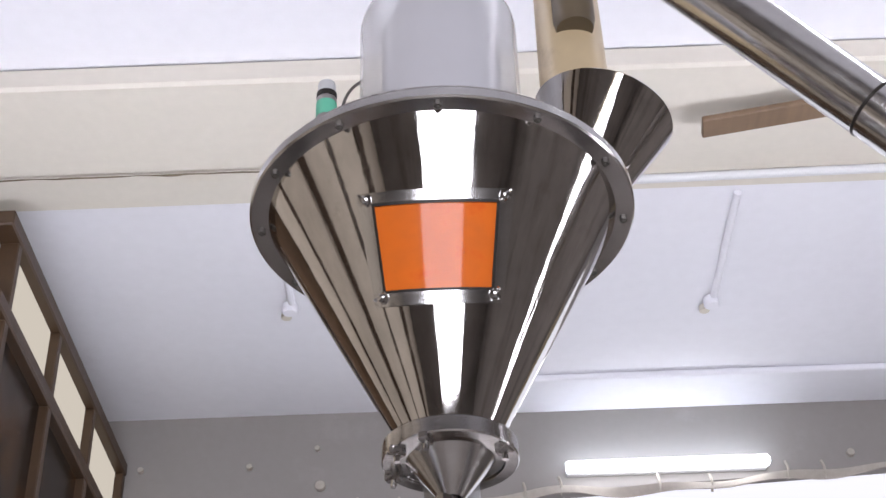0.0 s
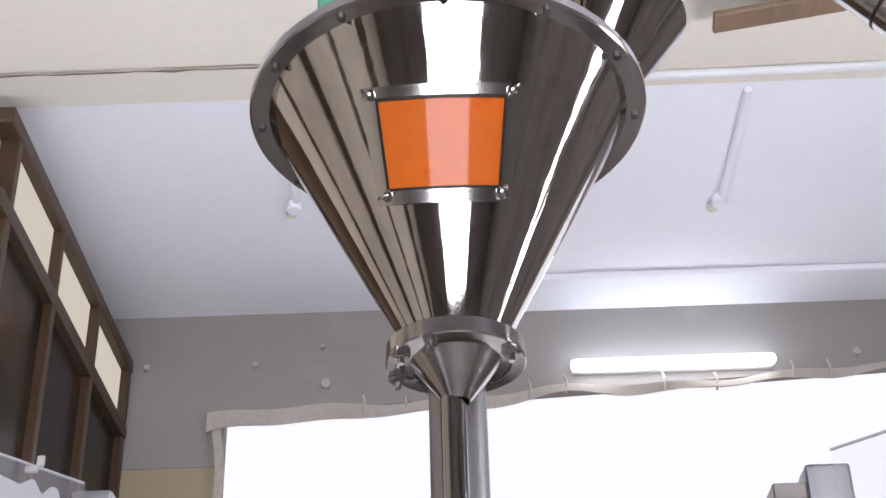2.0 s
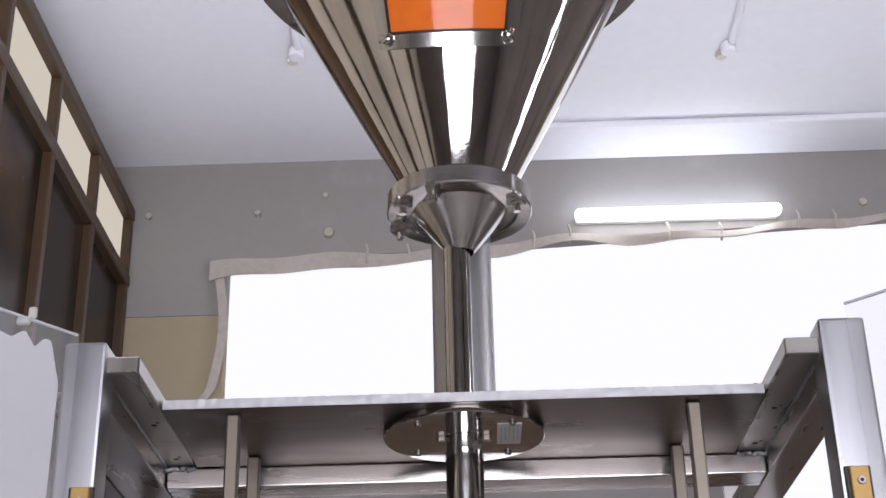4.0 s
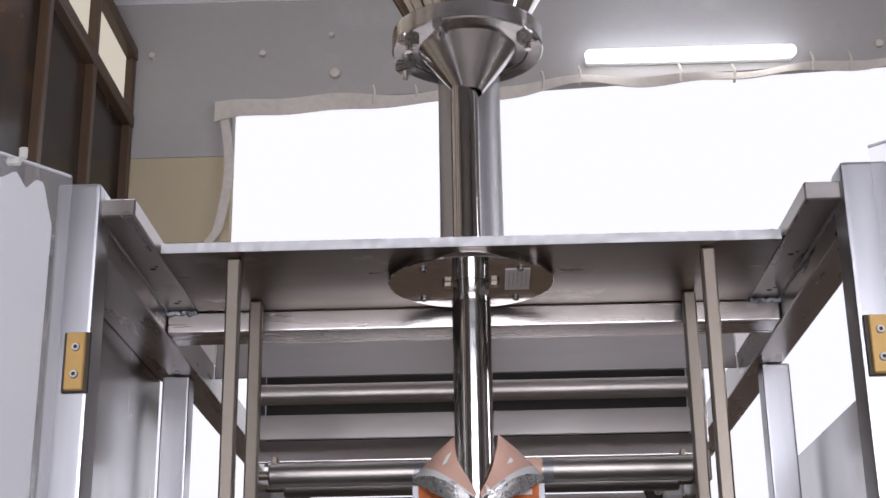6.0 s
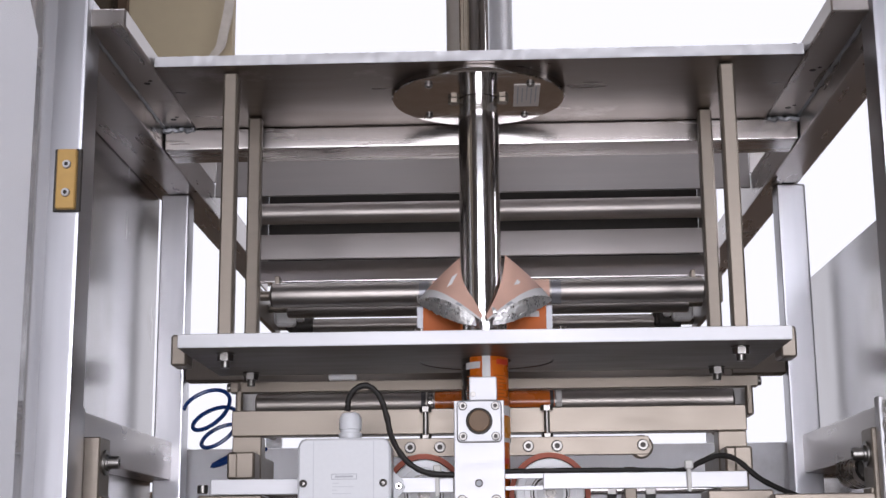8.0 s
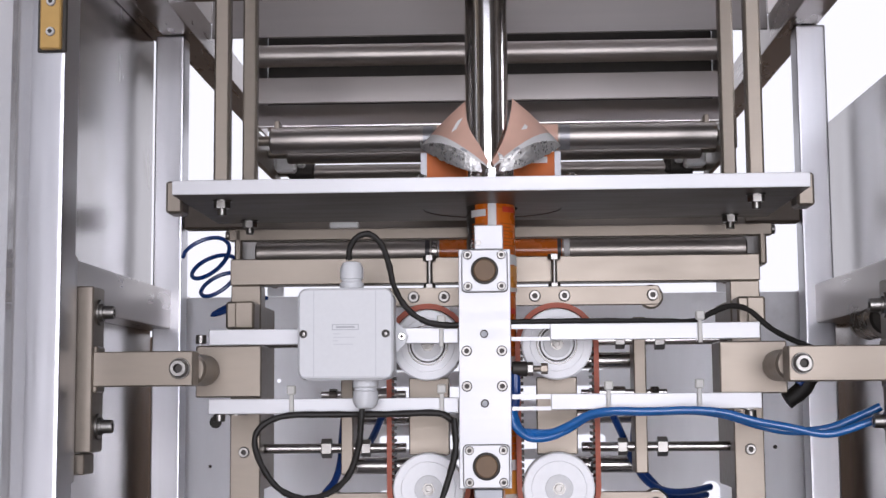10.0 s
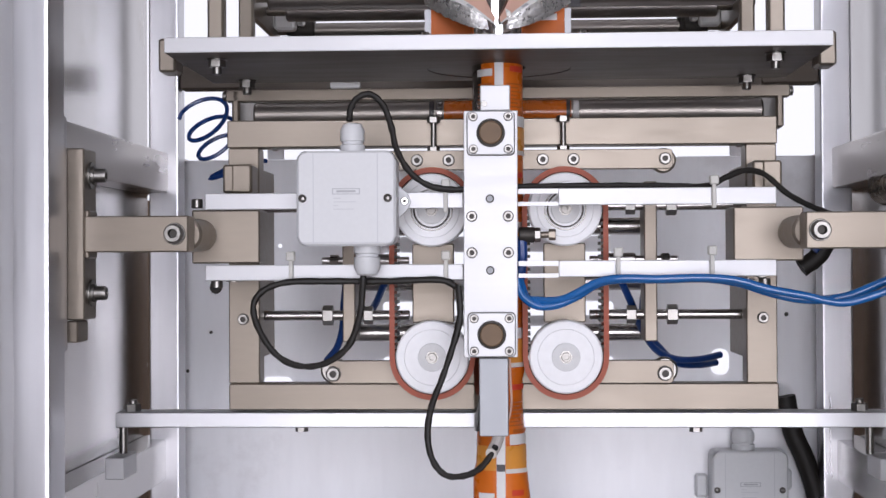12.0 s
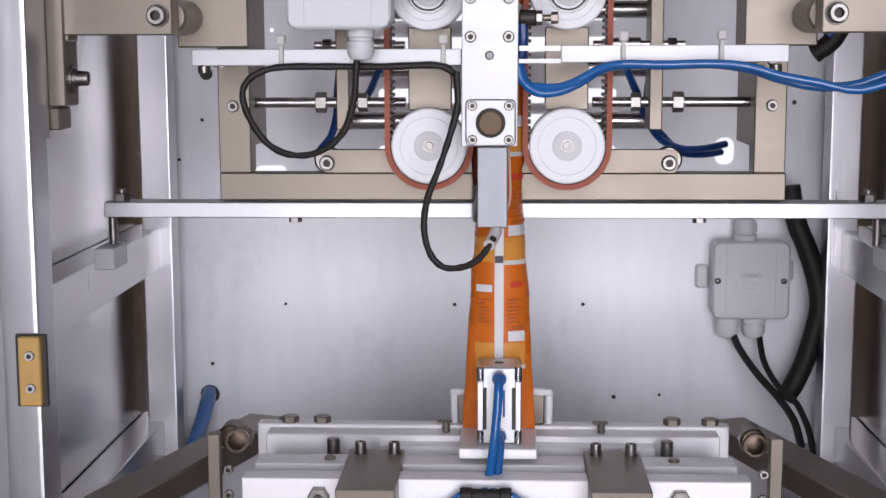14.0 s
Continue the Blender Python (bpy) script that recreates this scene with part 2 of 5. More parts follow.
def rod(a, b, r, seg=24, chamfer=0.0):
    """A round bar from a to b with closed ends."""
    a, b = Vector(a), Vector(b)
    h = (b - a).length
    c = chamfer or min(r * 0.15, h * 0.2)
    turn = (b - a).to_track_quat("Z", "Y").to_matrix().to_4x4()
    return turned([(0, 0), (r - c, 0), (r, c), (r, h - c), (r - c, h), (0, h)], Matrix.Translation(a) @ turn, seg)


def smooth_line(points, steps=8):
    pts = [Vector(p) for p in points]
    pts = [2 * pts[0] - pts[1]] + pts + [2 * pts[-1] - pts[-2]]
    out = []
    for i in range(1, len(pts) - 2):
        p0, p1, p2, p3 = pts[i - 1:i + 3]
        for k in range(steps):
            t = k / steps
            out.append(0.5 * ((2 * p1) + (p2 - p0) * t + (2 * p0 - 5 * p1 + 4 * p2 - p3) * t * t + (3 * p1 - p0 - 3 * p2 + p3) * t ** 3))
    out.append(pts[-2])
    return out


def hose(points, r, seg=12, steps=8, wobble=0.0):
    line = smooth_line(points, steps)
    bm = bmesh.new()
    side = None
    rings = []
    for i, p in enumerate(line):
        d = (line[min(i + 1, len(line) - 1)] - line[max(i - 1, 0)]).normalized()
        if side is None:
            side = d.orthogonal().normalized()
        side = (side - d * side.dot(d)).normalized()
        up = d.cross(side)
        rr = r * (1 + wobble * (noise.noise(p * 90) + 0.6 * math.sin(i * 1.9)))
        rings.append([bm.verts.new(p + rr * (math.cos(2 * math.pi * k / seg) * side + math.sin(2 * math.pi * k / seg) * up)) for k in range(seg)])
    for a, b in zip(rings, rings[1:]):
        for k in range(seg):
            bm.faces.new((a[k], a[(k + 1) % seg], b[(k + 1) % seg], b[k]))
    bm.faces.new(list(reversed(rings[0])))
    bm.faces.new(rings[-1])
    bmesh.ops.recalc_face_normals(bm, faces=bm.faces[:])
    return bm


def sheet(fn, nu, nv, thick=0.0008):
    """A thin sheet over u, v in 0..1 with a real thickness."""
    bm = bmesh.new()
    g = [[bm.verts.new(fn(i / nu, j / nv)) for j in range(nv + 1)] for i in range(nu + 1)]
    for i in range(nu):
        for j in range(nv):
            bm.faces.new((g[i][j], g[i + 1][j], g[i + 1][j + 1], g[i][j + 1]))
    bmesh.ops.recalc_face_normals(bm, faces=bm.faces[:])
    bmesh.ops.solidify(bm, geom=bm.faces[:], thickness=thick)
    return bm


def outline(points, y0, y1, bevel=0.0):
    """A flat plate of an x, z outline between y0 and y1."""
    bm = bmesh.new()
    f = bm.faces.new([bm.verts.new((x, y0, z)) for x, z in points])
    ex = bmesh.ops.extrude_face_region(bm, geom=[f])
    bmesh.ops.translate(bm, vec=(0, y1 - y0, 0), verts=[v for v in ex["geom"] if isinstance(v, bmesh.types.BMVert)])
    bmesh.ops.recalc_face_normals(bm, faces=bm.faces[:])
    if bevel:
        bmesh.ops.bevel(bm, geom=bm.edges[:], offset=bevel, segments=1, affect="EDGES")
    return bm


def round_rect(x0, x1, z0, z1, r, n=5):
    pts = []
    for cx, cz, a in ((x1 - r, z1 - r, 0), (x0 + r, z1 - r, 90), (x0 + r, z0 + r, 180), (x1 - r, z0 + r, 270)):
        for k in range(n + 1):
            t = radians(a + 90 * k / n)
            pts.append((cx + r * math.cos(t), cz + r * math.sin(t)))
    return pts


def shade(me, angle=35):
    """Smooth shading but for sharp edges."""
    bm = bmesh.new()
    bm.from_mesh(me)
    for f in bm.faces:
        f.smooth = True
    for e in bm.edges:
        e.smooth = len(e.link_faces) == 2 and e.calc_face_angle(0) < radians(angle)
    bm.to_mesh(me)
    bm.free()


def mesh_object(name, bm, mat):
    me = bpy.data.meshes.new(name)
    bm.to_mesh(me)
    bm.free()
    shade(me)
    me.materials.append(mat)
    # second slot: the dark colour for shade in screw recesses
    if any(p.material_index for p in me.polygons):
        me.materials.append(dark)
    ob = new(name, me)
    if 6 < len(me.polygons) < 6000:
        wn = ob.modifiers.new("even_normals", "WEIGHTED_NORMAL")
        wn.keep_sharp = True
    return ob


def part(name, bm, mat, parent, label=""):
    ob = mesh_object(name, bm, mat)
    ob.parent = parent
    if parent.type == "EMPTY":
        ob.matrix_parent_inverse = Matrix.Translation(offset - parent.location)
    if label:
        ob["label"] = label
    return ob


offset = Vector((0, 0, 0))


def thing(name, label, category, group="", at=(0, 0, 0), kind=""):
    ob = new(name)
    ob.empty_display_size = 0.02
    ob.location = Vector(at) + offset
    return tagged(ob, label, category, group, kind)


def set_offset(x, y, z):
    """Shifts the assembly that is built next to fit the camera's view."""
    offset[:] = (x, y, z)


def solid(name, bm, mat, label, category, group="", kind=""):
    return tagged(mesh_object(name, bm, mat), label, category, group, kind)


TO_Y = Matrix.Rotation(radians(90), 4, "X")      # z axis to -y (towards the camera)


def cap_screw(r=0.0055, h=0.006):
    """Socket-head screw whose head looks along +z, with a hexagonal recess."""
    bm = turned([(0, h * 0.12), (r * 0.50, h * 0.12), (r * 0.52, h * 0.97), (r * 0.55, h), (r * 0.9, h), (r, h * 0.88), (r, 0.0003), (r * 1.14, 0.0003), (r * 1.14, 0), (0, 0)], seg=24)
    # recess and a ring round the head are coloured dark as shade
    for f in bm.faces:
        c = f.calc_center_median()
        d = math.hypot(c.x, c.y)
        if d < r * 0.52 and c.z > 0.0001 or d > r * 1.005:
            f.material_index = 1
    return bm


def hexagon(r, h, hole=0.0):
    return turned([(hole, 0), (r * 0.92, 0), (r, h * 0.1), (r, h * 0.9), (r * 0.92, h), (hole, h)] if hole else
                  [(0, 0), (r, 0), (r, h * 0.9), (r * 0.9, h), (0, h)], seg=6)


def facing(x, y, z):
    return Matrix.Translation((x, y, z)) @ TO_Y


def moved(bm, m):
    bm.transform(m)
    return bm


# ---- the hall ----
WALL_Y, CEIL, LEFT, RIGHT, BACK = 4.22, 4.385, -3.3, 4.0, -4.0


def cabin():
    """Brown partition of framed panes beside the machine, lower than the ceiling."""
    x, z1, zr, y0, y1 = -1.50, 4.15, 3.765, 2.30, 4.205
    win = thing("window_partition", "brown framed glazed partition, frosted panes over dark ones", "partition", at=(x, 3.2, 0))
    part("top_rail", box(x - 0.06, x + 0.02, y0, y1, z1 - 0.062, z1, 0.006), brown, win)
    part("middle_rail", box(x - 0.06, x + 0.02, y0, y1, zr, zr + 0.058, 0.006), brown, win)
    part("waist_rail", box(x - 0.06, x + 0.02, y0, y1, 1.9, 1.96, 0.006), brown, win)
    part("lower_board", box(x - 0.03, x - 0.005, y0, y1, 0, 1.9), brown, win, "dark brown lower boarding")
    for k in range(4):
        yb = y1 - 0.585 * k
        part("mullion", box(x - 0.055, x + 0.014, yb - 0.045, yb, 1.96, zr, 0.004), brown, win)
        part("short_mullion", box(x - 0.055, x + 0.014, yb - 0.040, yb, zr + 0.058, z1 - 0.062, 0.004), brown, win)
        if k < 3:
            part("pane", box(x - 0.03, x - 0.022, yb - 0.54, yb - 0.045, zr + 0.058, z1 - 0.062), pane_glow, win, "frosted cream pane, its brightness added as glow")
            part("dark_pane", box(x - 0.03, x - 0.022, yb - 0.54, yb - 0.045, 1.96, zr), dark_glass, win, "dark pane with brown reflections put into its colour")
    # the short side that turns away to the wall
    part("end_rail", box(LEFT, x - 0.061, y0, y0 + 0.06, z1 - 0.062, z1, 0.006), brown, win)
    part("end_middle_rail", box(LEFT, x - 0.061, y0, y0 + 0.06, zr, zr + 0.058, 0.006), brown, win)
    part("end_board", box(LEFT, x - 0.061, y0 + 0.01, y0 + 0.04, 0, zr), brown, win, "dark brown boarding")
    for k in range(3):
        xb = x - 0.061 - 0.58 * k
        part("end_mullion", box(xb - 0.04, xb, y0, y0 + 0.055, zr + 0.058, z1 - 0.062, 0.004), brown, win)
        part("end_pane", box(xb - 0.58, xb - 0.04, y0 + 0.025, y0 + 0.032, zr + 0.058, z1 - 0.062), pane_glow, win, "frosted cream pane, its brightness added as glow")


def hall():
    solid("floor", box(LEFT - 0.3, 4.3, -4.3, 5.4, -0.2, 0.0), concrete, "dark worn concrete factory floor", "floor", kind="structure")
    solid("ceiling", box(LEFT - 0.3, 4.3, -4.3, 4.5, CEIL, CEIL + 0.2), ceiling_paint, "white painted ceiling with faint stains", "ceiling", kind="structure")
    beam = thing("ceiling_beam", "cream painted ceiling beam with a stained edge", "beam", at=(1.2, 2.2, CEIL), kind="structure")
    part("beam_body", box(LEFT, RIGHT, 1.845, 2.300, CEIL - 0.10, CEIL - 0.004, 0.012), beam_paint, beam)
    part("beam_step", box(LEFT, RIGHT, 2.304, 2.545, CEIL - 0.060, CEIL - 0.004, 0.008), beam_paint, beam)
    part("stained_edge", sheet(lambda u, v: Vector((-1.6 + 2.0 * u, 2.302 + 0.004 * noise.noise((u * 30, 0, 0)) + 0.010 * v * (0.6 + noise.noise((u * 17, 4, 0))), CEIL - 0.1025)), 90, 1, 0.002), stained, beam, "thin brown stain along the beam")
    part("surface_conduit", rod((0.55, 2.455, CEIL - 0.082), (RIGHT, 2.40, CEIL - 0.082), 0.017, 14), plastic_grey, beam, "thin grey conduit along the beam")
    part("cornice", box(0.15, RIGHT, 3.93, WALL_Y, CEIL - 0.035, CEIL - 0.003, 0.006), ceiling_paint, beam, "shallow white step along the wall")
    # back wall with a wide opening; a glowing backdrop stands in for its sheet
    x0, x1 = -1.05, 3.3
    back = thing("wall_back", "grey and cream plastered back wall with a wide opening", "wall", at=(1.2, WALL_Y, 0), kind="structure")
    part("wall_upper", joined(box(LEFT - 0.2, x0, WALL_Y, WALL_Y + 0.07, 3.63, CEIL), outline([(x0, 3.872), (x1, 4.075), (x1, CEIL), (x0, CEIL)], WALL_Y, WALL_Y + 0.07), box(x1, RIGHT, WALL_Y, WALL_Y + 0.07, 3.63, CEIL)), wall_grey, back)
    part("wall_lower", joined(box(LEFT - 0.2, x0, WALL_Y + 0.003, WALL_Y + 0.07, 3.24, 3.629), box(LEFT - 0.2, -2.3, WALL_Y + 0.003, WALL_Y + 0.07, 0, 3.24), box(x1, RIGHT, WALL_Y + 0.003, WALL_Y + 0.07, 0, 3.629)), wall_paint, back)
    part("sill_wall", box(-2.3, x1, WALL_Y + 0.003, WALL_Y + 0.07, 0, 1.45), sill_brown, back)
    solid("backdrop", box(-4.5, 6.5, WALL_Y + 1.0, WALL_Y + 1.02, -0.2, 6.0), white_glow, "glowing white backdrop in place of the sheet in the opening", "sky", kind="structure")

    def edge(u):
        return 3.850 + 0.205 * u + 0.012 * math.sin(u * 23) + 0.010 * math.sin(u * 57 + 1)
    strip = thing("curtain_hem", "grey cloth hem along the top of a white sheet", "curtain", at=(1.1, WALL_Y - 0.03, 3.8))
    part("hem", sheet(lambda u, v: Vector((-1.12 + 4.6 * u, WALL_Y - 0.05 - 0.02 * math.sin(u * 40) * v, edge(u) + 0.005 - (0.034 + 0.060 * (1 - u) ** 4 + 0.012 * noise.noise((u * 14, 0, 2))) * v)), 160, 3, 0.006), hem_cloth, strip)
    part("side_hem", sheet(lambda u, v: Vector((-1.100 + 0.040 * u + 0.030 * math.sin(v * 4) - 0.35 * max(0, v - 0.86), WALL_Y - 0.045, 3.80 - 0.62 * v)), 3, 40, 0.006), hem_cloth, strip)
    for u in (0.15, 0.19, 0.31, 0.345, 0.44, 0.49, 0.565, 0.60, 0.73):
        part("tie_loop", hose([(-1.12 + 4.6 * u, WALL_Y - 0.055, edge(u) - 0.04), (-1.115 + 4.6 * u, WALL_Y - 0.06, edge(u) + 0.012), (-1.122 + 4.6 * u, WALL_Y - 0.05, edge(u) + 0.05)], 0.006, 8), hem_cloth, strip)
    # side walls and the wall behind the camera
    lw = thing("wall_left", "cream plastered side wall", "wall", at=(LEFT, 0, 0), kind="structure")
    part("wall_face", box(LEFT - 0.2, LEFT, -4.2, WALL_Y, 0, CEIL), wall_cream, lw)
    # unseen posts, added so that the cone reflects dark bands
    for y, w in ((-3.1, 0.34), (-1.5, 0.12), (-0.35, 0.30), (1.1, 0.16)):
        part("stripe_post", box(LEFT, LEFT + 0.09, y, y + w, 0, CEIL - 0.005, 0.006), brown, lw, "unseen brown post, added to stripe the hopper's reflection")
    rw = thing("wall_right", "dull brown-grey side wall with a tall doorway", "wall", at=(RIGHT, 0, 0), kind="structure")
    part("wall_face", joined(box(RIGHT, RIGHT + 0.2, -4.2, 0.22, 0, CEIL), box(RIGHT, RIGHT + 0.2, 0.68, WALL_Y, 0, CEIL), box(RIGHT, RIGHT + 0.2, 0.22, 0.68, 3.22, CEIL)), hall_dark, rw)
    fw = thing("wall_front", "dull brown-grey wall with a wide window", "wall", at=(0, BACK, 0), kind="structure")
    part("wall_face", joined(box(LEFT - 0.2, -0.87, BACK - 0.2, BACK, 0, CEIL), box(1.51, RIGHT, BACK - 0.2, BACK, 0, CEIL), box(-0.87, 1.51, BACK - 0.2, BACK, 2.57, CEIL), box(-0.87, 1.51, BACK - 0.2, BACK, 0, 0.12)), hall_dark, fw)
    # tube lamp
    z, ty = 4.022, WALL_Y - 0.085
    lamp = thing("tube_lamp", "lit white fluorescent tube lamp on the back wall", "lamp", at=(0.95, ty, z))
    part("lamp_body", box(0.50, 1.40, WALL_Y - 0.040, WALL_Y - 0.003, z - 0.012, z + 0.022, 0.006), plastic_white, lamp)
    part("tube", rod((0.497, ty, z), (1.403, ty, z), 0.027, 20, 0.012), tube_glow, lamp, "glowing white tube")
    for x in (0.53, 1.37):
        part("tube_holder", box(x - 0.010, x + 0.010, ty + 0.028, WALL_Y - 0.041, z - 0.012, z + 0.012, 0.004), plastic_white, lamp)
    # small fixings on the ceiling and wall
    for x, y, n in ((-0.640, 3.30, 0.22), (1.10, 3.36, 0.72)):
        d = thing("ceiling_conduit", "thin white conduit on the ceiling with a small junction", "conduit", "ceiling conduits", at=(x, y, CEIL))
        part("conduit", rod((x, y - n, CEIL - 0.012), (x, y, CEIL - 0.012), 0.016, 10), ceiling_paint, d)
        part("junction", rod((x - 0.01, y, CEIL - 0.045), (x - 0.01, y, CEIL - 0.002), 0.032, 16), ceiling_paint, d)
        part("junction_plug", rod((x - 0.03, y + 0.06, CEIL - 0.03), (x - 0.03, y + 0.06, CEIL - 0.002), 0.022, 12), beam_paint, d)
    for x, z, r in ((-1.42, 4.12, 0.014), (-0.926, 4.117, 0.014), (-0.603, 4.011, 0.024), (1.79, 4.083, 0.018), (-0.62, 4.20, 0.012)):
        solid("wall_plug", rod((x, WALL_Y - 0.02, z), (x, WALL_Y + 0.01, z), r, 12), hem_cloth, "small brown plug in the grey wall", "wall plug", "wall plugs")
    solid("wooden_plank", moved(box(-0.62, 0.62, -0.045, 0.045, -0.012, 0.012, 0.004), pose(1.47, 1.93, 4.20, 0, -5, -6)), wood, "brown wooden plank fixed below the ceiling", "plank")
    solid("plank_hanger", rod((1.62, 1.91, 4.20), (1.62, 1.91, CEIL), 0.006, 8), steel, "thin steel rod holding a plank", "rod")


cabin()
hall()


# ---- feeding pipe and spout above the hopper ----
def feeder():
    t = thing("feed_pipe", "dull steel screw feeder pipe with a joint band", "pipe", at=(0.6, 0.05, 2.6))
    a, b = Vector((0.28, 0.05, 3.0)), Vector((0.98, 0.05, 2.17))
    d = (b - a).normalized()
    part("pipe_body", rod(a, b, 0.048, 40), frame_steel, t)
    j = a + d * 0.575
    part("joint_band", rod(j, j + d * 0.006, 0.0492, 40), dark, t, "dark joint line")
    part("second_band", rod(j + d * 0.10, j + d * 0.103, 0.0487, 40), dark, t, "dark joint line")
    s = thing("outlet_spout", "yellowed translucent plastic outlet spout", "spout", at=(0.22, 0.14, 2.62))
    part("sleeve", turned([(0.052, 2.50), (0.056, 2.70), (0.052, 3.05), (0.048, 3.05), (0.052, 2.70), (0.048, 2.50)], Matrix.Translation((0.222, 0.14, 0)), 40), yellowed, s)
    part("inner_outlet", turned([(0, 2.78), (0.03, 2.78), (0.034, 2.80), (0.034, 3.05), (0, 3.05)], Matrix.Translation((0.226, 0.085, 0)), 32), stained, s, "dark brown outlet")
    # hang both from the ceiling
    part("hanger", rod((0.222, 0.14, 3.0), (0.222, 0.14, CEIL + 0.06), 0.02, 12), steel, s)
    part("hanger", rod(a, (a.x, a.y, CEIL + 0.06), 0.02, 12), steel, t)
    part("support_leg", rod(b, (b.x, b.y, 0), 0.03, 12), steel, t)


set_offset(0, 0, -0.045)
feeder()
set_offset(0, 0, 0)


# ---- hopper ----
def cone_r(z):
    return 0.070 + (z - 2.005) * 0.522


def hopper():
    h = thing("hopper", "mirror-polished stainless steel conical hopper with a window", "hopper", at=(0, 0, 1.9))
    z0, z1 = 1.984, 2.334
    part("cone", turned([(cone_r(z0), z0), (cone_r(z0 + 0.1), z0 + 0.1), (cone_r(z0 + 0.2), z0 + 0.2), (cone_r(z1), z1), (cone_r(z1) - 0.003, z1), (cone_r(z0) - 0.003, z0)], seg=128), mirror_steel, h)
    fl = part("rim", turned([(0.237, 2.328), (0.262, 2.328), (0.2645, 2.3305), (0.2645, 2.342), (0.262, 2.345), (0.237, 2.345), (0.237, 2.328)], seg=128), frame_steel, h, "flat polished rim flange")
    part("seam", turned([(0.2345, 2.3285), (0.2372, 2.3255), (0.2372, 2.3287)], seg=96), dark, h, "dark seal under the rim")
    for k in range(12):
        a = radians(-90 + 30 * k)
        x, y = 0.2495 * math.cos(a), 0.2495 * math.sin(a)
        part("rim_bolt", joined(moved(hexagon(0.0052, 0.004), pose(x, y, 2.3240)), rod((x, y, 2.3215), (x, y, 2.326), 0.0026, 10), moved(hexagon(0.0065, 0.007), pose(x, y, 2.345))), zinc, fl, "small bolt")
    part("lid", turned([(0, 2.3455), (0.258, 2.3455), (0.258, 2.351), (0, 2.351)], seg=96), steel, h, "flat steel lid")
    # window frame: a straight-edged sheet rolled on to the cone
    zb, zt, cx = 2.113, 2.2395, -0.007
    tip, sine, cosine = 1.8709, 0.4628, 0.8865

    def on(x, z, off):
        """A point of the rolled sheet, x along its width, off metres in front of the cone."""
        s0 = (z - tip) / cosine
        rho, phi = math.hypot(x, s0), math.atan2(x, s0) / sine
        r = rho * sine + (0.002 + off) * cosine
        return Vector((cx + r * math.sin(phi), -r * math.cos(phi), tip + rho * cosine - (0.002 + off) * sine))

    def half(z, out):
        k = (z - zb) / (zt - zb)
        return (0.0805 + 0.0210 * k) if out else (0.0650 + 0.0150 * k)

    def slab(fa, fb, za, zc, o0, o1, nu=28):
        """A rolled plate between the lines fa(z) and fb(z) from za to zc, o0 to o1 in front of the cone."""
        bm = bmesh.new()
        g = [[[bm.verts.new(on(fa(z) + (fb(z) - fa(z)) * i / nu, z, o)) for o in (o0, o1)] for z in (za, zc)] for i in range(nu + 1)]
        for p, q in zip(g, g[1:]):
            for (a, b), (c, d) in (((0, 0), (1, 0)), ((1, 0), (1, 1)), ((1, 1), (0, 1)), ((0, 1), (0, 0))):
                bm.faces.new((p[a][b], p[c][d], q[c][d], q[a][b]))
        for p in (g[0], g[-1]):
            bm.faces.new((p[0][0], p[1][0], p[1][1], p[0][1]))
        bmesh.ops.recalc_face_normals(bm, faces=bm.faces[:])
        return bm

    def left_out(z):
        return -half(z, True)

    def right_out(z):
        return half(z, True)

    def left_in(z):
        return -half(z, False)

    def right_in(z):
        return half(z, False)
    za, zc = 2.1285, 2.2260
    wf = part("window_frame", joined(slab(left_out, right_out, zb, za, -0.0005, 0.0022), slab(left_out, right_out, zc, zt, -0.0005, 0.0022), slab(left_out, left_in, za, zc, -0.0005, 0.0022), slab(right_in, right_out, za, zc, -0.0005, 0.0022)), frame_steel, h, "polished window frame rolled on to the cone")

    def inset(f, d):
        return lambda z: f(z) + d
    part("gasket", joined(slab(inset(left_in, -0.0012), inset(right_in, 0.0012), za - 0.0012, za + 0.0016, 0.0023, 0.0034), slab(inset(left_in, -0.0012), inset(right_in, 0.0012), zc - 0.0022, zc + 0.0012, 0.0023, 0.0034),
                          slab(inset(left_in, -0.0012), inset(left_in, 0.0020), za + 0.0017, zc - 0.0023, 0.0023, 0.0034), slab(inset(right_in, -0.0020), inset(right_in, 0.0012), za + 0.0017, zc - 0.0023, 0.0023, 0.0034)), dark, h, "black rubber gasket")
    part("window_pane", slab(left_in, right_in, za, zc, 0.0002, 0.0012), powder, h, "clear pane with orange powder behind it")
    for dx, z, spin in ((-0.0880, 2.2315, 115), (0.0880, 2.2315, 70), (-0.0700, 2.1230, 20), (0.0700, 2.1230, 105)):
        p = on(dx, z, 0.0022)
        out = (on(dx, z, 0.01) - p).normalized()
        m = Matrix.Translation(p) @ out.to_track_quat("Z", "Y").to_matrix().to_4x4()
        nut = part("wing_nut", moved(turned([(0, 0), (0.0085, 0), (0.0085, 0.0012), (0.006, 0.0016), (0.0052, 0.006), (0.0035, 0.007), (0.0035, 0.011), (0, 0.011)], seg=20), m), chrome, wf, "chrome wing nut")
        for s in (1, -1):
            part("wing", moved(box(0.003, 0.0115, -0.0012, 0.0012, 0.003, 0.010, 0.001), m @ pose(0, 0, 0, 0, 0, spin) @ Matrix.Diagonal((s, 1, 1, 1)) @ pose(0, 0, 0, 0, -22, 0)), chrome, nut)
